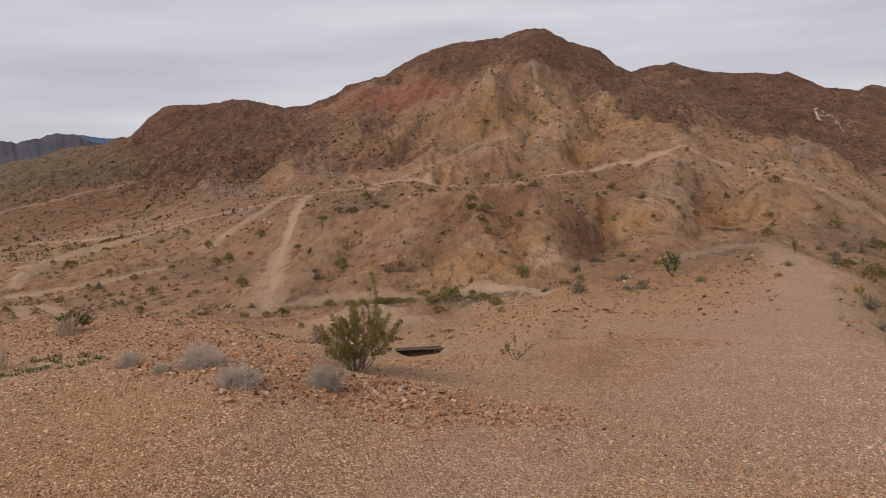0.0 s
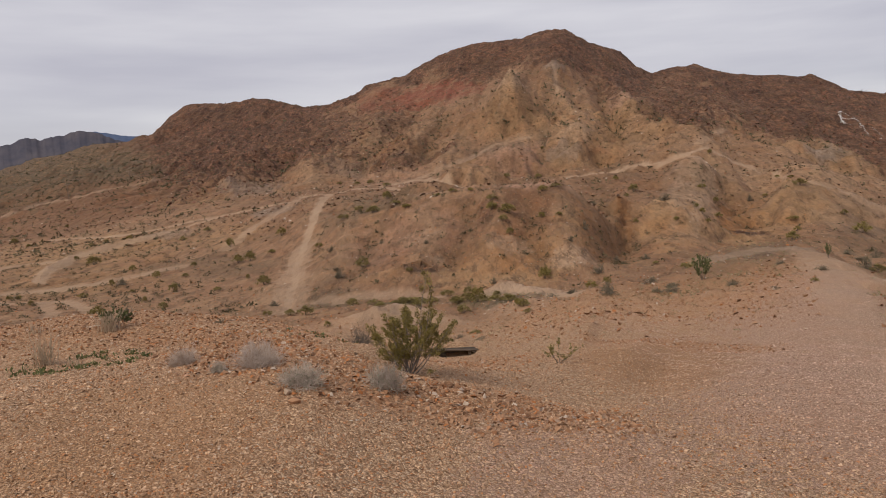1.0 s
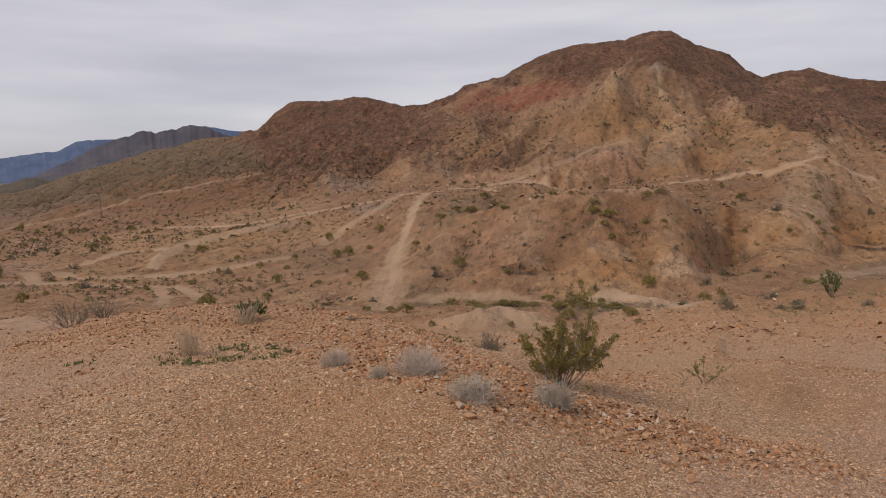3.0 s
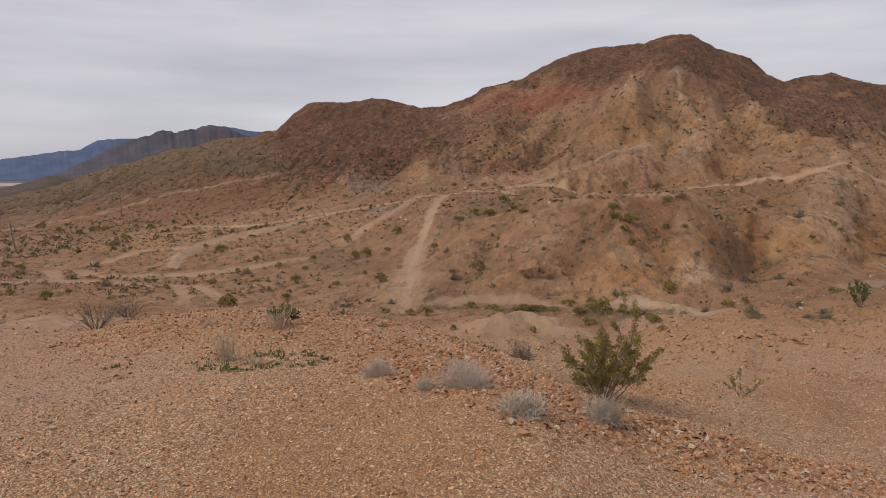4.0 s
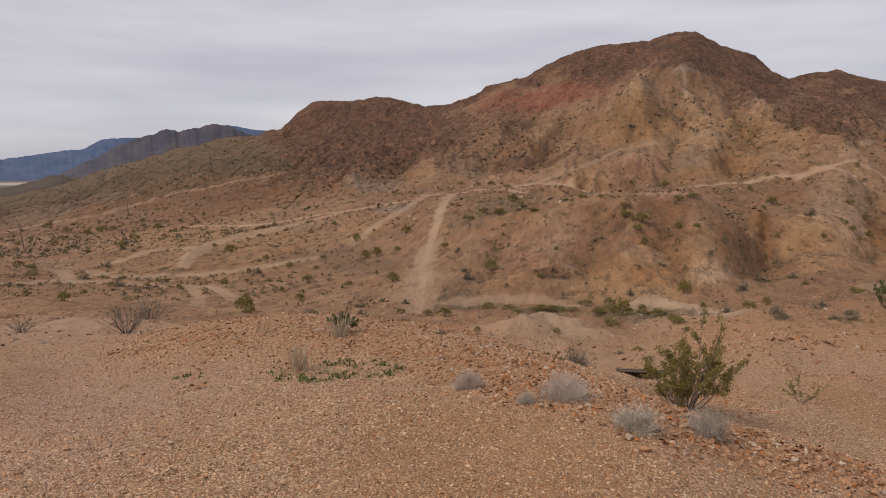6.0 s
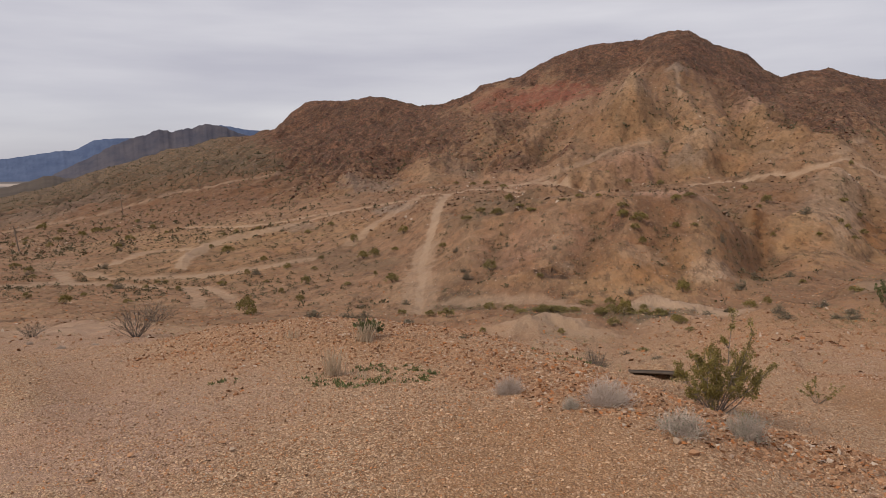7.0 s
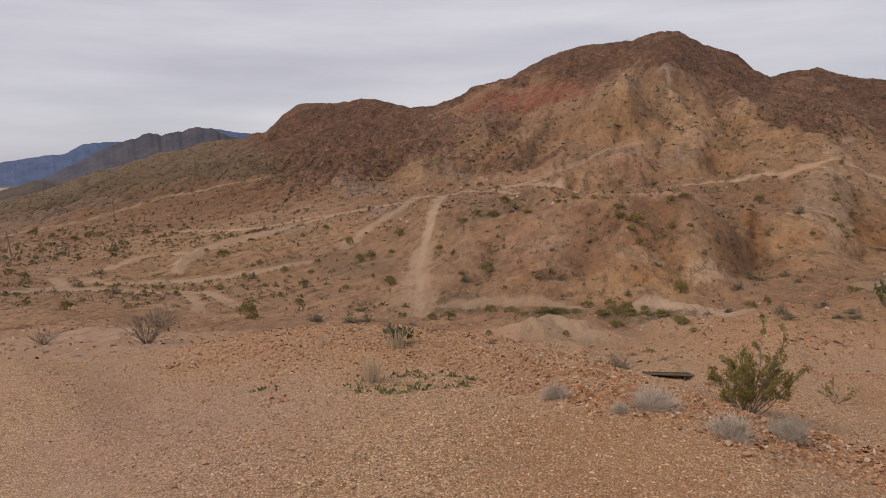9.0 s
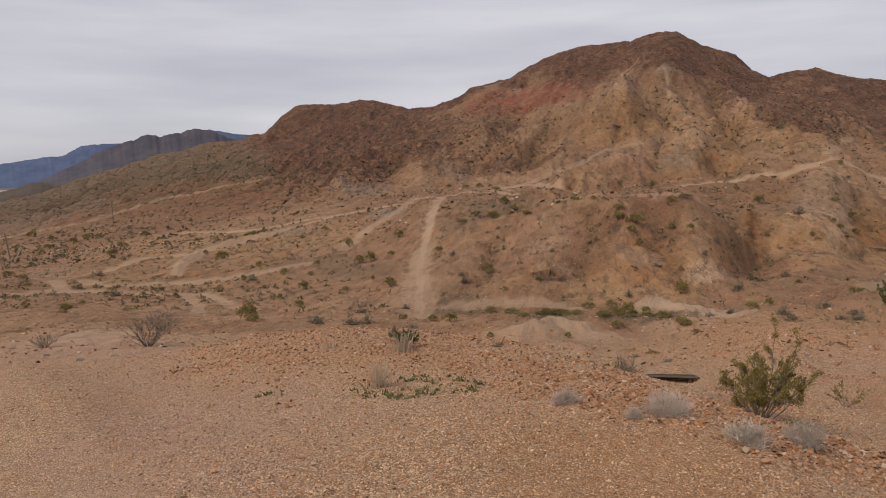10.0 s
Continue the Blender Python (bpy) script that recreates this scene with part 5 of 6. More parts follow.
boulder(5, "stone", STONE_ORANGE, "rust-orange crumbled stone in the gravel", -4.6, 4.0, 0.07, 0.4)
boulder(6, "stone", STONE_ORANGE, "small orange stone before the herb patch", -3.3, 5.9, 0.055)

# ---- weathered post stump beside the camera's path ----
stump = tagged(new("wooden_post", None), "short grey weathered wooden post end in gravel", "post")
stump.matrix_world = Matrix.Translation((-4.0, 3.16, floor_at(-4.0, 3.16) - 0.05)) @ Euler((0.3, 0.5, 0.4)).to_matrix().to_4x4()
for name, r, h in (("shaft", 0.06, 0.12), ("split_top", 0.045, 0.16)):
    bm = bmesh.new()
    bmesh.ops.create_cone(bm, segments=9, radius1=r, radius2=r * 0.85, depth=h, cap_ends=True, matrix=Matrix.Translation((0, 0, h / 2 - 0.04)))
    for v in bm.verts:
        v.co += Vector((noise.random() - 0.5, noise.random() - 0.5, noise.random() - 0.5)) * 0.012
    me = bpy.data.meshes.new(name)
    bm.to_mesh(me)
    me.materials.append(TIMBER_GREY)
    part(name, me, stump)

# ---- gravel: broken stone all over the mound ----
SHARD = np.array([(1, 0.1, 0), (0.1, 0.85, 0), (-0.9, 0.1, 0), (-0.1, -0.8, 0), (0.15, 0.05, 0.7)])
SHARD_FACES = np.array([(0, 1, 4), (1, 2, 4), (2, 3, 4), (3, 0, 4)])


def gravel(name, seed, weight, count, low, high, material, label):
    """Broken stones scattered over the sheet where weight (by grid cell) is high, as one mesh."""
    rng = np.random.default_rng(seed)
    area = GR[:FINE, :] ** 2 * np.gradient(np.log(RNG))[None, :]
    p = (weight[:FINE, :] * area).ravel()
    pick = rng.choice(p.size, count, p=p / p.sum())
    i, j = np.divmod(pick, GR.shape[1])
    i, j = np.minimum(i, FINE - 2), np.minimum(j, GR.shape[1] - 2)
    s, t = rng.random(count), rng.random(count)

    def on(g):
        return (g[i, j] * (1 - s) + g[i + 1, j] * s) * (1 - t) + (g[i, j + 1] * (1 - s) + g[i + 1, j + 1] * s) * t

    at = np.stack([on(GX), on(GY), on(GZ)], -1)
    size = low + (high - low) * rng.random(count) ** 2.2
    q = rng.normal(size=(count, 4)) * (0.35, 0.35, 1, 1)
    q /= np.linalg.norm(q, axis=1)[:, None]
    x, y, z, w = q.T
    turn = np.stack([1 - 2 * (y * y + z * z), 2 * (x * y - z * w), 2 * (x * z + y * w), 2 * (x * y + z * w), 1 - 2 * (x * x + z * z), 2 * (y * z - x * w), 2 * (x * z - y * w), 2 * (y * z + x * w), 1 - 2 * (x * x + y * y)], -1).reshape(-1, 3, 3)
    shape = SHARD[None] * rng.uniform(0.55, 1.15, (count, 5, 3)) * (1, 0.8, 0.75)
    co = np.einsum("nij,nkj->nki", turn, shape) * (0.5 * size)[:, None, None] + at[:, None] + (size * 0.06)[:, None, None] * (0, 0, 1)
    tri = (SHARD_FACES[None] + 5 * np.arange(count)[:, None, None]).reshape(-1, 3)
    me = bpy.data.meshes.new(name)
    me.vertices.add(5 * count), me.loops.add(tri.size), me.polygons.add(len(tri))
    me.vertices.foreach_set("co", co.astype(np.float32).ravel())
    me.loops.foreach_set("vertex_index", tri.astype(np.int32).ravel())
    me.polygons.foreach_set("loop_start", np.arange(0, tri.size, 3, dtype=np.int32))
    me.update(calc_edges=True)
    me.materials.append(material)
    return tagged(new(name, me), label, "gravel", kind="stuff")


near_view = smooth(0.6, 3.0, GR) * (1 - smooth(14, 20, GR)) / GR**1.5 * (1 - smooth(43, 50, np.abs(GAZ)))
gravel("gravel", 81, near_view * (0.45 + 0.55 * smooth(-0.5, 0.4, fbm(GX / 1.3, GY / 1.3, 3, 85))), 270000, 0.006, 0.030, GRAVEL, "fine tan and orange gravel all over the mound")
gravel("pebbles", 86, smooth(3.5, 5, GR) * (1 - smooth(16, 24, GR)) / GR**0.9 * (1 - smooth(43, 50, np.abs(GAZ))), 90000, 0.012, 0.042, GRAVEL, "loose tan and pink pebbles on the far side of the mound")
gravel("broken_rock", 82, COVER["coarse"] * (1 - smooth(22, 26, GR)) / GR, 36000, 0.014, 0.075, BROKEN, "coarse broken orange-brown rock on the mound's brow")
gravel("rubble", 83, smooth(0.8, 1.6, GU) * (1 - smooth(4.5, 6.5, GU)) * (0.5 + COVER["rock"] + COVER["midbrown"] + COVER["pale"]) * (1 - np.clip(2 * COVER["tread"], 0, 1)) / GR**0.6, 60000, 0.025, 0.2, BROKEN, "scattered brown rubble on the nearer slopes")
gravel("boulders", 84, smooth(6.5, 8, GU) * (1 - smooth(12, 12.1, GU)) * (0.004 + COVER["rock"]) / GR**1.2, 30000, 0.3, 1.6, stony("mountain_stone", (0.08, 0.042, 0.03), (0.24, 0.115, 0.075), (0.2, 0.085, 0.055), 1.1), "dark red-brown boulders on the mountain's upper slopes")
gravel("hill_stones", 85, smooth(5.6, 6.6, GU) * (1 - smooth(11.5, 12, GU)) * (1 - 0.8 * COVER["rock"]) * (1 - np.clip(2 * COVER["tread"], 0, 1)) * (0.3 + smooth(-0.3, 0.5, fbm(GX / 8, GY / 8, 3, 98))) / GR**1.4, 60000, 0.12, 0.8, stony("hill_stone", (0.10, 0.056, 0.034), (0.33, 0.20, 0.125), (0.24, 0.11, 0.055), 0.9), "brown and tan stones strewn over the hills")

# ---- shrubs over the country, as (kind, place, height, width) ----
KINDS = {
    "g": [bush("creosote_shrub", crown(101 + k, 24 + 3 * k, 24, 0.085, 8, 0.85 + 0.1 * k), TWIG_DARK, LEAF, "olive-green creosote shrub on bare tan slope", group="desert shrubs") for k in range(4)],
    "y": [bush("grey_shrub", dome(121 + k, 60, 7, 0.06, 0.008), TWIG_DARK, leafy("dull_leaf", (0.13, 0.108, 0.07), (0.26, 0.215, 0.14)), "grey-brown dry desert shrub on bare ground", group="desert shrubs") for k in range(3)],
    "b": [bush("tall_creosote", creosote(131, 8, 16, 0.07, 0.55, 0.012, 5, 0.1), TWIG_DARK, LEAF_FRESH, "tall dark green creosote bush on the ridge", group="desert shrubs")],
    "c": [bush("cholla", creosote(141, 10, 22, 0.09, 0.7, 0.02, 4, 0.0), STRAW, leafy("yellow_spine", (0.36, 0.24, 0.07), (0.5, 0.36, 0.14)), "yellow-tipped spiny cholla beside the footpath", "cactus")],
}
USED = {key: 0 for key in KINDS}
shrub_rng = random.Random(5)


def shrub(kind, x, y, high, wide):
    kinds = KINDS[kind]
    n = USED[kind]
    USED[kind] += 1
    m = stand(x, y, 0.9 * wide, high * (1.0 if kind != "y" else 1.7), shrub_rng.uniform(0, 6.28), 0.02)
    if n < len(kinds):
        kinds[n].matrix_world = m
    else:
        copy_thing(kinds[n % len(kinds)], m)


shrub("g", -19.6, 79.3, 1.00, 1.25)
shrub("g", -25.6, 80.1, 1.09, 1.03)
shrub("g", -21.2, 68.2, 0.76, 1.19)
shrub("g", -20.0, 68.1, 0.86, 1.19)
shrub("g", -27.2, 63.9, 0.79, 0.74)
shrub("y", -29.2, 61.4, 0.72, 1.13)
shrub("g", -29.8, 60.9, 0.62, 0.62)
shrub("g", -29.7, 55.8, 0.48, 0.77)
shrub("g", -17.6, 34.0, 1.0, 0.95)
shrub("g", -17.0, 33.2, 0.45, 0.6)
shrub("y", -13.2, 31.4, 0.5, 1.1)
shrub("y", -11.4, 30.8, 0.5, 0.9)
shrub("y", -10.6, 30.6, 0.4, 0.8)
shrub("g", -26.7, 32.8, 0.51, 0.76)
shrub("g", -32.7, 37.5, 0.52, 0.52)
shrub("g", -18.7, 44.3, 0.51, 0.66)
shrub("y", -8.6, 49.3, 0.83, 0.98)
shrub("y", -9.2, 51.8, 0.56, 0.72)
shrub("g", -3.5, 45.0, 0.35, 0.49)
shrub("g", 5.8, 54.3, 0.46, 0.66)
shrub("g", 7.0, 53.9, 0.34, 0.59)
shrub("g", 3.3, 54.8, 0.77, 1.29)
shrub("g", 2.9, 53.5, 0.50, 0.75)
shrub("g", 3.2, 51.2, 0.55, 0.63)
shrub("y", 8.8, 53.5, 0.74, 0.58)
shrub("g", 7.7, 60.8, 0.47, 1.03)
shrub("g", 6.5, 59.3, 0.55, 0.91)
shrub("g", 15.8, 67.3, 0.53, 0.47)
shrub("g", 22.2, 70.1, 0.52, 0.58)
shrub("g", 22.0, 66.3, 0.48, 0.63)
shrub("g", 4.5, 42.1, 0.65, 0.78)
shrub("y", 11.2, 54.3, 0.53, 0.91)
shrub("y", 7.8, 43.3, 0.95, 1.01)
shrub("g", -0.0, 33.3, 0.41, 0.51)
shrub("g", -1.0, 34.0, 0.31, 0.78)
shrub("g", -2.2, 32.0, 0.34, 0.83)
shrub("g", -2.9, 31.7, 0.34, 0.63)
shrub("g", -4.6, 35.1, 0.32, 0.70)
shrub("g", -5.6, 35.0, 0.38, 0.70)
shrub("g", -7.1, 31.2, 0.53, 0.73)
shrub("g", -8.0, 32.2, 0.30, 0.45)
shrub("g", -10.7, 38.4, 0.36, 0.54)
shrub("g", 0.3, 28.9, 0.62, 0.75)
shrub("g", 1.1, 29.8, 0.27, 0.36)
shrub("g", -0.6, 29.6, 0.32, 0.59)
shrub("g", -0.3, 26.3, 0.36, 0.52)
shrub("g", 1.4, 27.4, 0.29, 0.54)
shrub("g", 1.7, 24.2, 0.30, 0.48)
shrub("y", 4.1, 22.3, 0.31, 0.52)
shrub("y", 5.4, 21.5, 0.27, 0.58)
shrub("y", 5.8, 21.4, 0.31, 0.62)
shrub("g", -4.5, 22.3, 0.21, 0.21)
shrub("g", -2.1, 23.0, 0.21, 0.24)
shrub("y", -4.6, 9.3, 0.15, 0.22)
shrub("y", -8.3, 28.7, 0.27, 0.99)
shrub("y", -3.2, 8.6, 0.12, 0.20)
shrub("g", -16.5, 137.6, 0.85, 1.48)
shrub("g", -19.2, 138.6, 0.86, 1.29)
shrub("g", -22.8, 140.6, 0.65, 1.09)
shrub("g", -0.8, 66.2, 0.41, 0.81)
shrub("g", 0.8, 64.4, 0.34, 0.69)
shrub("g", -2.1, 67.2, 0.26, 0.46)
shrub("g", 13.3, 124.6, 0.96, 1.34)
shrub("g", 7.8, 119.9, 0.88, 1.17)
shrub("g", 17.2, 150.8, 0.75, 0.97)
shrub("g", -12.7, 129.3, 0.80, 1.60)
shrub("g", 2.2, 56.0, 0.70, 0.96)
shrub("g", 2.3, 57.8, 0.54, 0.91)
shrub("g", 20.0, 89.1, 0.49, 0.61)
shrub("y", 1.5, 41.2, 0.44, 0.57)
shrub("y", -2.7, 51.9, 0.49, 0.49)
shrub("y", -6.5, 58.2, 0.44, 0.61)
shrub("y", -10.8, 59.2, 0.47, 0.84)
shrub("g", -2.3, 67.1, 0.31, 0.51)
shrub("g", -8.2, 67.5, 0.63, 1.35)
shrub("g", -11.3, 70.2, 0.55, 1.32)
shrub("g", -10.9, 78.5, 0.61, 1.33)
shrub("g", -6.4, 71.4, 0.49, 1.20)
shrub("g", -5.0, 65.5, 0.40, 1.00)
shrub("g", -18.1, 52.7, 0.34, 0.59)
shrub("g", -16.9, 56.4, 0.45, 0.40)
shrub("g", -18.4, 69.8, 0.50, 0.77)
shrub("g", -34.3, 98.5, 0.64, 1.11)
shrub("g", -36.1, 94.1, 0.62, 0.92)
shrub("g", -45.3, 84.8, 0.58, 0.73)
shrub("g", -33.1, 72.3, 0.73, 0.85)
shrub("g", -25.8, 69.4, 0.45, 0.68)
shrub("g", -24.4, 63.2, 0.41, 0.62)
shrub("g", -21.4, 47.9, 0.48, 0.48)
shrub("g", -26.3, 56.8, 0.38, 0.48)
shrub("g", -30.1, 49.6, 0.44, 0.44)
shrub("g", -34.9, 54.9, 0.39, 0.59)
shrub("g", -32.5, 49.3, 0.36, 0.62)
shrub("g", -36.5, 50.9, 0.38, 0.57)
shrub("g", -31.2, 40.5, 0.31, 0.46)
shrub("g", -26.3, 37.4, 0.28, 0.55)
shrub("g", -45.9, 54.4, 0.43, 0.75)
shrub("g", -60.1, 69.5, 0.70, 1.26)
shrub("g", -93.4, 131.6, 1.23, 2.46)
shrub("g", -91.0, 131.8, 0.98, 1.71)
shrub("g", -93.4, 127.2, 1.21, 1.93)
shrub("g", -113.2, 147.9, 1.42, 1.99)
shrub("g", -137.7, 172.6, 1.51, 2.68)
shrub("g", -95.7, 123.1, 1.07, 1.67)
shrub("g", -34.3, 55.1, 0.34, 0.49)
shrub("y", 7.0, 48.5, 0.54, 0.54)
shrub("y", 19.1, 69.8, 1.19, 1.45)
shrub("y", -11.4, 42.7, 0.33, 0.80)
shrub("y", -13.9, 41.7, 0.26, 0.66)
shrub("b", 7.1, 22.6, 0.87, 0.73)
shrub("b", 11.5, 23.8, 0.61, 0.33)
shrub("y", 9.8, 23.4, 0.25, 0.39)
shrub("y", 6.0, 24.5, 0.27, 0.78)
shrub("y", 7.3, 20.7, 0.27, 0.44)
shrub("y", 7.3, 17.9, 0.13, 0.33)
shrub("g", 19.5, 35.1, 0.56, 0.80)
shrub("y", 19.1, 35.4, 0.68, 1.05)
shrub("g", 14.2, 23.9, 0.73, 0.86)
shrub("y", 9.0, 15.3, 0.41, 0.60)
shrub("c", 9.8, 17.1, 0.27, 0.33)
shrub("g", 4.6, 43.0, 0.60, 0.73)
shrub("g", 5.1, 27.3, 0.30, 0.39)
shrub("y", 8.3, 13.8, 0.30, 0.50)
shrub("y", 26.0, 46.8, 0.66, 0.66)
shrub("y", 24.4, 47.2, 0.49, 0.82)
shrub("g", 32.5, 54.1, 1.07, 0.97)
shrub("g", 11.9, 46.0, 0.26, 0.44)
shrub("y", 9.7, 20.6, 0.21, 0.46)
shrub("y", 11.9, 48.4, 0.38, 0.76)
shrub("g", 28.5, 87.7, 0.63, 1.01)
shrub("g", 29.6, 86.2, 0.67, 0.85)
shrub("g", 27.4, 79.0, 0.70, 0.93)
shrub("g", 18.8, 65.0, 0.44, 0.58)
shrub("g", 8.4, 28.4, 0.27, 0.59)
shrub("g", 44.3, 104.0, 0.46, 0.77)
shrub("g", 39.3, 88.6, 0.45, 0.90)
shrub("g", 39.7, 117.9, 0.94, 0.75)
shrub("y", 35.7, 91.8, 1.34, 0.89)
shrub("g", 33.2, 74.3, 0.51, 1.15)
shrub("g", 37.6, 91.8, 0.44, 0.87)
shrub("y", 23.4, 44.0, 0.38, 1.00)
shrub("y", 29.1, 50.5, 0.54, 0.80)
shrub("g", 31.2, 69.0, 0.61, 0.73)
shrub("g", 8.2, 17.8, 0.12, 0.21)
shrub("g", -0.5, 30.0, 0.32, 0.55)
shrub("g", 0.0, 29.4, 0.32, 0.59)
shrub("g", 0.5, 28.9, 0.31, 0.67)
shrub("g", 1.0, 28.4, 0.28, 0.57)
shrub("g", 1.5, 27.2, 0.25, 0.50)
shrub("g", 1.6, 24.5, 0.27, 0.49)
shrub("g", 1.7, 22.3, 0.17, 0.35)
shrub("g", -3.8, 30.9, 0.24, 0.62)
shrub("g", -3.1, 31.7, 0.24, 0.73)
shrub("g", -2.5, 31.9, 0.29, 0.64)
shrub("g", -1.6, 31.8, 0.24, 0.59)
shrub("g", -0.1, 30.5, 0.28, 0.52)
shrub("g", 4.5, 27.2, 0.34, 0.47)
shrub("y", 3.8, 27.2, 0.30, 0.64)
shrub("y", 3.0, 26.9, 0.25, 0.63)
shrub("y", 3.8, 20.5, 0.20, 0.59)
shrub("y", 6.1, 22.3, 0.25, 0.73)
shrub("y", 0.1, 17.0, 0.13, 0.39)
shrub("g", -0.0, 19.1, 0.12, 0.38)
shrub("y", -0.4, 19.2, 0.12, 0.35)


# more shrubs, thinly over the slopes and thicker along the gullies and the plain
scatter = np.random.default_rng(7)
plain = smooth(4.2, 5, GU) * (1 - smooth(8.6, 9.4, GU)) * (1 - COVER["rock"]) * (1 - np.clip(COVER["tread"] * 2, 0, 1))
wish = plain * (0.25 + 1.5 * COVER["green"] + 0.9 * smooth(-20, -30, GAZ)) * smooth(-0.1, 0.5, fbm(GX / 14, GY / 14, 3, 95))
odds = (wish[:FINE] * GR[:FINE] ** 2 * np.gradient(np.log(RNG))[None, :] / GR[:FINE] ** 1.3).ravel()
for pick in scatter.choice(odds.size, 150, p=odds / odds.sum()):
    i, j = divmod(int(pick), GR.shape[1])
    high = 0.5 + 0.7 * scatter.random()
    shrub("g" if scatter.random() < 0.65 else "y", float(GX[i, j]), float(GY[i, j]), high, high * (1.0 + 0.5 * scatter.random()))


def scrub(name, seed, weight, count, low, high, material, blades, wide, label):
    """Countless small tufts as one mesh."""
    rng = np.random.default_rng(seed)
    p = (weight[:FINE] * GR[:FINE] ** 2 * np.gradient(np.log(RNG))[None, :]).ravel()
    pick = rng.choice(p.size, count, p=p / p.sum())
    i, j = np.divmod(pick, GR.shape[1])
    at = np.stack([GX[i, j], GY[i, j], GZ[i, j]], -1)
    size = low + (high - low) * rng.random(count) ** 1.8
    # leaf clusters set round a rounded crown
    shell = rng.normal(size=(count, blades, 3))
    shell[..., 2] = np.abs(shell[..., 2])
    shell *= (rng.uniform(0.4, 1.0, (count, blades)) / np.linalg.norm(shell, axis=2))[..., None]
    s3 = size[:, None, None]
    foot = at[:, None] + shell * s3 * (0.5, 0.5, 0.62) * rng.uniform(0.75, 1.25, (count, 1, 3))
    d = (0.6 * shell + rng.normal(0, 0.6, shell.shape)) * s3 * wide * 2
    side = rng.normal(0, 0.9, shell.shape) * s3 * wide
    co = np.stack([foot, foot + 0.6 * d + side, foot + d, foot + 0.6 * d - side], 2).reshape(-1, 3)
    quads = np.arange(len(co)).reshape(-1, 4)
    me = bpy.data.meshes.new(name)
    me.vertices.add(len(co)), me.loops.add(quads.size), me.polygons.add(len(quads))
    me.vertices.foreach_set("co", co.astype(np.float32).ravel())
    me.loops.foreach_set("vertex_index", quads.astype(np.int32).ravel())
    me.polygons.foreach_set("loop_start", np.arange(0, quads.size, 4, dtype=np.int32))
    me.update(calc_edges=True)
    me.materials.append(material)
    return tagged(new(name, me), label, "scrub", kind="stuff")


bare = 1 - np.clip(COVER["tread"] * 2, 0, 1)
clumps = 0.35 + 0.65 * smooth(-0.15, 0.45, fbm(GX / 7, GY / 16, 4, 97))
olive = leafy("scrub_leaf", (0.05, 0.043, 0.02), (0.15, 0.118, 0.06))
open_ground = bare * (1 - 0.7 * COVER["rock"]) * clumps * (0.45 + 0.8 * COVER["green"] + 2.0 * COVER["gully"] + 0.9 * smooth(-12, -26, GAZ))
scrub("low_scrub", 91, smooth(3.6, 4.4, GU) * (1 - smooth(100, 125, GR)) * open_ground / GR**0.9, 6000, 0.12, 0.52, olive, 22, 0.095, "low olive and brown scrub dotted over the slopes")
scrub("mid_scrub", 94, smooth(95, 120, GR) * (1 - smooth(9.2, 10.6, GU)) * open_ground / GR**1.2, 10500, 0.22, 0.9, olive, 11, 0.15, "olive scrub dotted over the plain and the foothills")
scrub("far_scrub", 92, smooth(8.5, 9.5, GU) * (1 - smooth(11.7, 11.9, GU)) * bare * (clumps + 0.25 + 3.0 * COVER["gully"]) * (0.6 + 2.6 * smooth(-14, -22, GAZ) * (1 - COVER["rock"])) * (1 - 0.55 * COVER["rock"]) / GR**1.2, 20000, 0.32, 1.1, leafy("far_scrub_leaf", (0.05, 0.048, 0.022), (0.125, 0.108, 0.055)), 9, 0.2, "dark scrub dotted over the mountain's flanks")
scrub("dry_grass", 93, smooth(0.9, 1.4, GU) * (1 - smooth(4, 4.5, GU)) * bare * (0.05 + COVER["green"]) / GR, 6500, 0.05, 0.2, leafy("dry_grass_blade", (0.13, 0.12, 0.045), (0.33, 0.27, 0.15)), 14, 0.06, "thin dry grass and herbs along the wash")

# ---- the timber dugout in the hollow ----
def plank(name, size, at, material, parent, turn=(0, 0, 0)):
    bm = bmesh.new()
    bmesh.ops.create_cube(bm, size=1)
    bmesh.ops.scale(bm, vec=size, verts=bm.verts)
    bmesh.ops.subdivide_edges(bm, edges=[e for e in bm.edges if abs(e.verts[0].co.x - e.verts[1].co.x) > 0.5 * size[0]], cuts=5)
    rng = np.random.default_rng(int(abs(at[0]) * 1000) + len(name))
    for v in bm.verts:
        v.co += Vector(rng.normal(0, 0.004, 3))
    bmesh.ops.bevel(bm, geom=list(bm.edges), offset=0.003, segments=1, affect="EDGES")
    me = bpy.data.meshes.new(name)
    bm.to_mesh(me)
    me.materials.append(material)
    ob = part(name, me, parent)
    ob.matrix_basis = Matrix.Translation(at) @ Euler(turn).to_matrix().to_4x4()
    return ob


dugout = tagged(new("timber_dugout", None), "low timber-roofed dugout opening in the bank", "dugout")
dugout.matrix_world = Matrix.Translation((DUG[0], DUG[1], floor_at(DUG[0], DUG[1])))
plank("roof_plank", (0.98, 0.09, 0.016), (-0.06, -0.02, 0.165), TIMBER, dugout, (0, 0.012, 0.02))
plank("roof_plank", (0.8, 0.1, 0.016), (-0.02, 0.085, 0.158), TIMBER_AND_SHADE, dugout)
plank("side_post", (0.05, 0.05, 0.17), (0.27, 0.0, 0.07), TIMBER, dugout, (0, 0.1, 0))
# added dark boards stand in for the shade under the roof and in the hole
plank("side_board", (0.34, 0.03, 0.13), (-0.3, 0.03, 0.075), TIMBER_AND_SHADE, dugout)
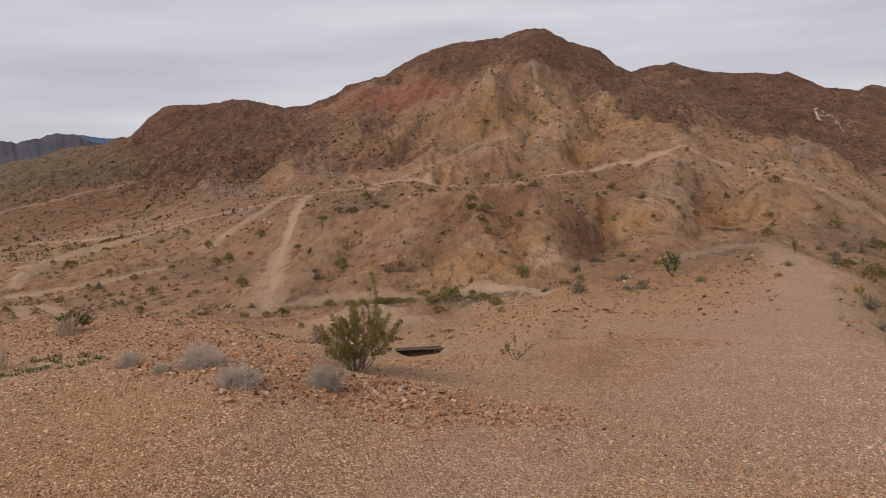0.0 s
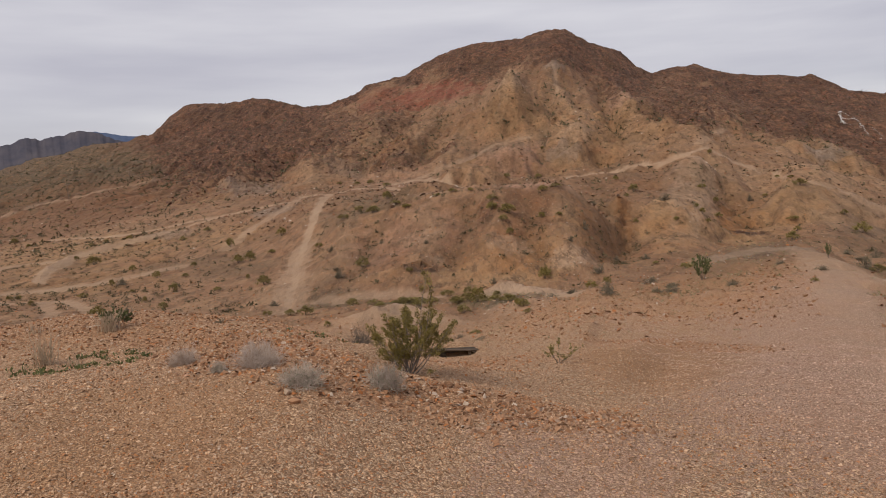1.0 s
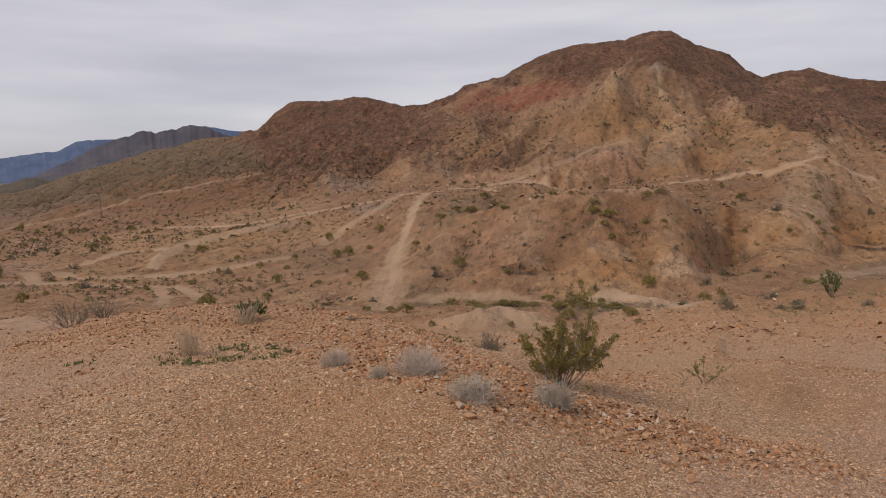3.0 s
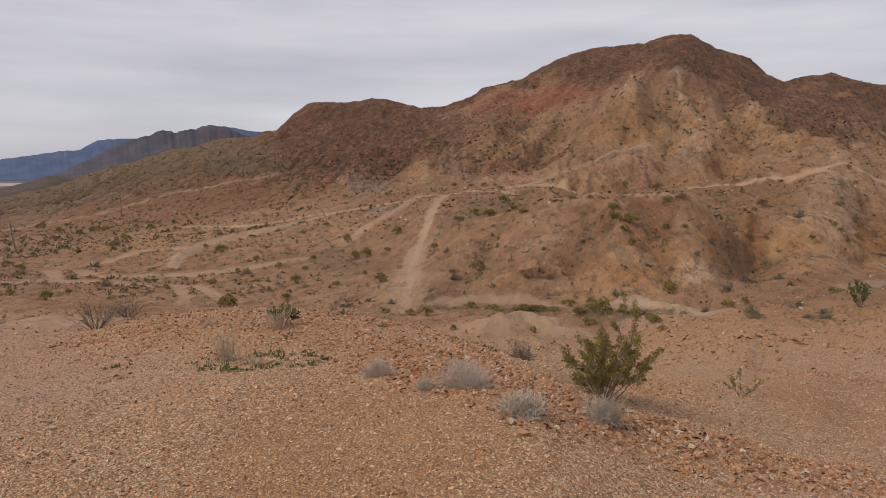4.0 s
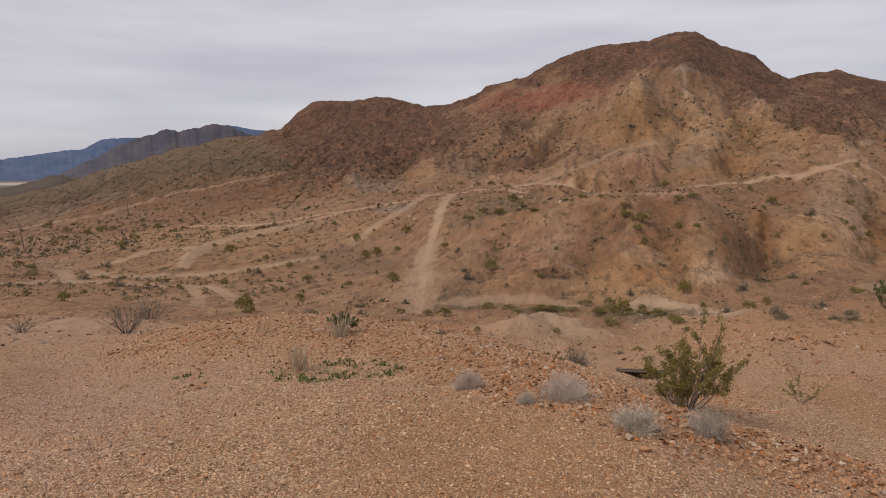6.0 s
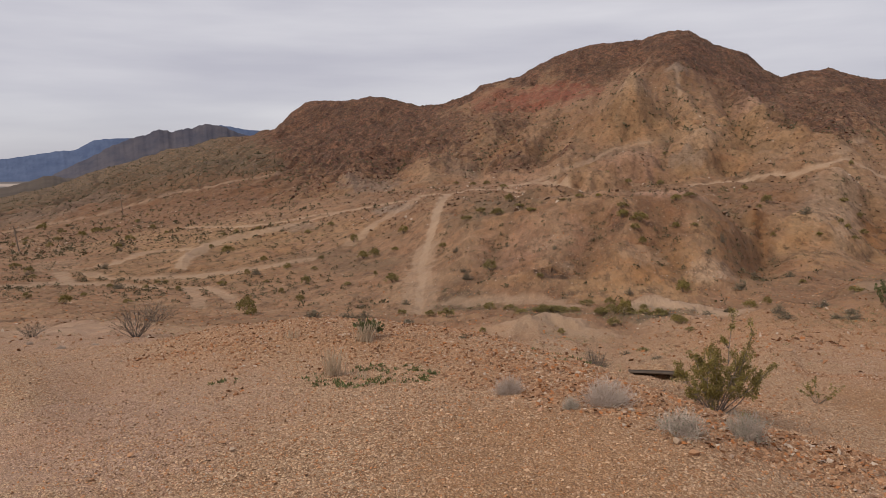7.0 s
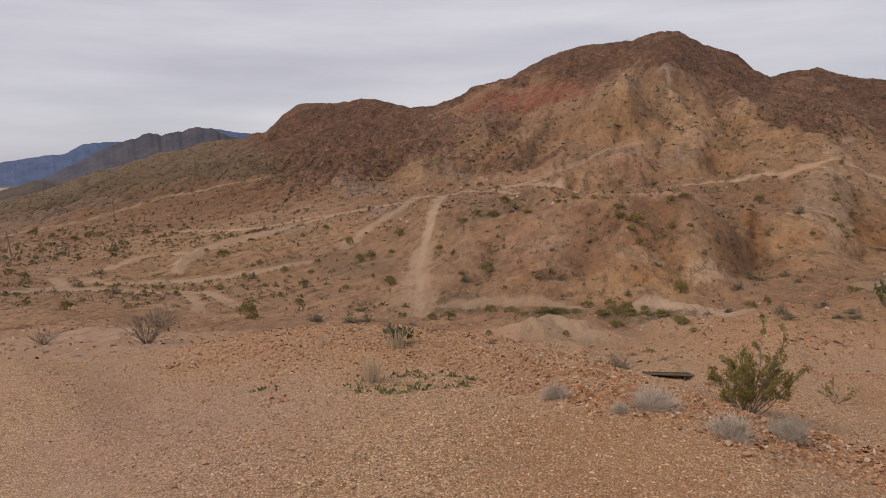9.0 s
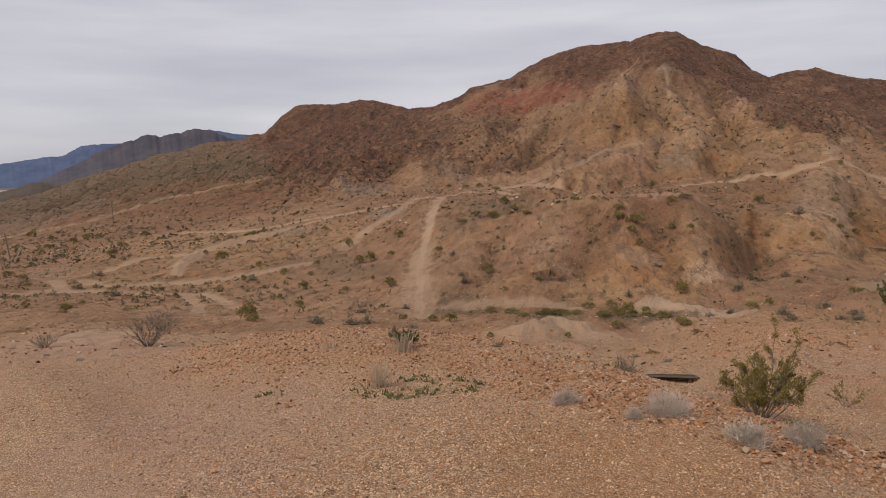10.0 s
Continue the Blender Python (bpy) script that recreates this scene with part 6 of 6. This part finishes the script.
plank("back_board", (0.6, 0.02, 0.2), (0.05, 0.125, 0.06), TIMBER_AND_SHADE, dugout)
plank("brace", (0.16, 0.03, 0.025), (0.36, -0.03, 0.12), TIMBER, dugout, (0, 0.6, 0))


# ---- poles of the power line across the plain ----
def tube(name, pts, r0, r1, material, parent, sides=8):
    bm = bmesh.new()
    a, b = Vector(pts[0]), Vector(pts[1])
    m = Matrix.Translation((a + b) / 2) @ (b - a).to_track_quat("Z", "Y").to_matrix().to_4x4()
    bmesh.ops.create_cone(bm, segments=sides, radius1=r0, radius2=r1, depth=(b - a).length, cap_ends=True, matrix=m)
    me = bpy.data.meshes.new(name)
    bm.to_mesh(me)
    me.materials.append(material)
    return part(name, me, parent)


POLE_WOOD = stony("pole_wood", (0.13, 0.095, 0.07), (0.24, 0.18, 0.135), (0.19, 0.14, 0.1), 6.0)


def utility_pole(x, y, high, lean):
    pole = tagged(new("utility_pole", None), "weathered wooden utility pole on the desert plain", "pole", "utility poles")
    tube("post", ((0, 0, -0.5), (0, 0, high)), 0.13, 0.09, POLE_WOOD, pole)
    tube("crossarm", ((-0.9, 0, high - 0.45), (0.9, 0, high - 0.45)), 0.06, 0.06, POLE_WOOD, pole, 6)
    for k in (-0.8, -0.3, 0.8):
        tube("insulator", ((k, 0, high - 0.4), (k, 0, high - 0.18)), 0.05, 0.035, TWIG_PALE, pole, 6)
    pole.matrix_world = Matrix.Translation((x, y, floor_at(x, y))) @ Matrix.Rotation(radians(-lean), 4, "Y")
    return pole


utility_pole(-116.7, 176.6, 5.6, 4)
utility_pole(-87.3, 103.1, 4.1, 9)
utility_pole(-112.8, 210.8, 4.6, 2)
utility_pole(-102.7, 229.4, 4.2, 1)


# ---- whitewashed stones that draw a mark on the mountainside ----
mark = tagged(new("hillside_mark", None), "white mark laid out in whitewashed stones", "hillside mark")


def stroke(seed, a, b, count, size):
    g = Growth(seed)
    for k in range(count):
        s = k / max(count - 1, 1)
        x, y = a[0] + s * (b[0] - a[0]) + g.rng.normal(0, 0.3), a[1] + s * (b[1] - a[1]) + g.rng.normal(0, 0.3)
        r = 0.45 * size * (0.7 + 0.6 * g.rng.random())
        c = SHARD * r * g.rng.uniform(0.7, 1.2, (5, 3)) + (x, y, floor_at(x, y) + 0.35 * r)
        g.add(c, [tuple(int(v) for v in f) for f in SHARD_FACES])
    part("stroke", g.mesh("stroke", WHITEWASH), mark)


for k, (a, b, n, size) in enumerate((((169.5, 333.1), (158.6, 307.6), 60, 1.1), ((169.5, 333.1), (170.8, 320.4), 34, 0.6), ((164.4, 319.8), (170.7, 318.7), 30, 0.7), ((159.3, 306), (164.8, 306), 26, 0.55), ((170.7, 318.7), (164.4, 303.3), 34, 0.6), ((167.1, 308.2), (170, 307.8), 16, 0.5), ((170, 307.8), (168.1, 296.7), 26, 0.35), ((164.4, 303.3), (161.6, 293.3), 24, 0.5), ((161.6, 293.3), (166.2, 290.7), 26, 0.6))):
    stroke(200 + k, a, b, n, size)


# ---- far ranges beyond the valley ----
def far_range(name, seed, rng_m, crest, foot, colours, rough, label):
    """A mountain range across the valley: a crest by bearing, with a creased flank below it."""
    az = np.arange(crest[0][0], crest[-1][0], 0.06)
    a, h = np.array(crest, float).T
    top = np.interp(az, a, h) + rough * fbm(az * 2.2, 0 * az + seed, 4, seed)
    rows = np.linspace(0, 1, 40)
    s, aa = np.meshgrid(rows, az)
    rr = rng_m - 500 * (1 - s)
    fold = ridged(aa * 0.9 + 1.3 * fbm(aa * 0.7, s * 3, 3, seed), s * 4.5 + 0.6 * aa, 5, seed + 3) * np.sin(math.pi * np.clip(s, 0, 1)) ** 0.5 * 0.035
    zz = foot + (top[:, None] - foot) * np.minimum(s**1.1 * (1 + fold), 1 - 0.12 * (1 - s))
    x, y = CX + np.sin(np.radians(aa)) * rr, CY + np.cos(np.radians(aa)) * rr
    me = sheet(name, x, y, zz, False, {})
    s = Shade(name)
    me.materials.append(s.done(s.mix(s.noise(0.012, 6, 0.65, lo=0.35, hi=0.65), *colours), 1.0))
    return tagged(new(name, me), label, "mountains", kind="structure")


# haze of distance is put into the blue and grey-purple base colours
far_range("blue_mountains", 5, 4700, [(-48.3, 60), (-44.3, 67), (-40.6, 83), (-38.6, 109), (-36.9, 132), (-35.8, 139), (-34.6, 195), (-33.1, 206), (-32.2, 207), (-29.9, 219), (-26.0, 287), (-24.3, 261), (-22.7, 249), (-21.1, 201), (-19.4, 160)], -72, ((0.068, 0.094, 0.167), (0.096, 0.127, 0.207)), 3, "mountain range far across the valley, coloured blue with haze")
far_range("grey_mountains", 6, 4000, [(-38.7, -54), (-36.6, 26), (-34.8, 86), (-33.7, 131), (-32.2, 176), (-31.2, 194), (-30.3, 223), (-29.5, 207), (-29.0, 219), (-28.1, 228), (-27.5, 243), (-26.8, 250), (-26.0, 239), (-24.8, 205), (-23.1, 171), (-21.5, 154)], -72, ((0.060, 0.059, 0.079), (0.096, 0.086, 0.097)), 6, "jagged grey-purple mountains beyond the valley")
far_range("dark_hill", 7, 1500, [(-42.0, -28), (-40.1, -19), (-38.7, -9), (-37.8, -1), (-37.3, 0), (-36.5, -5), (-35.2, -6), (-34.2, -12)], -45, ((0.06, 0.045, 0.035), (0.10, 0.075, 0.055)), 1, "low dark hill before the pale valley floor")
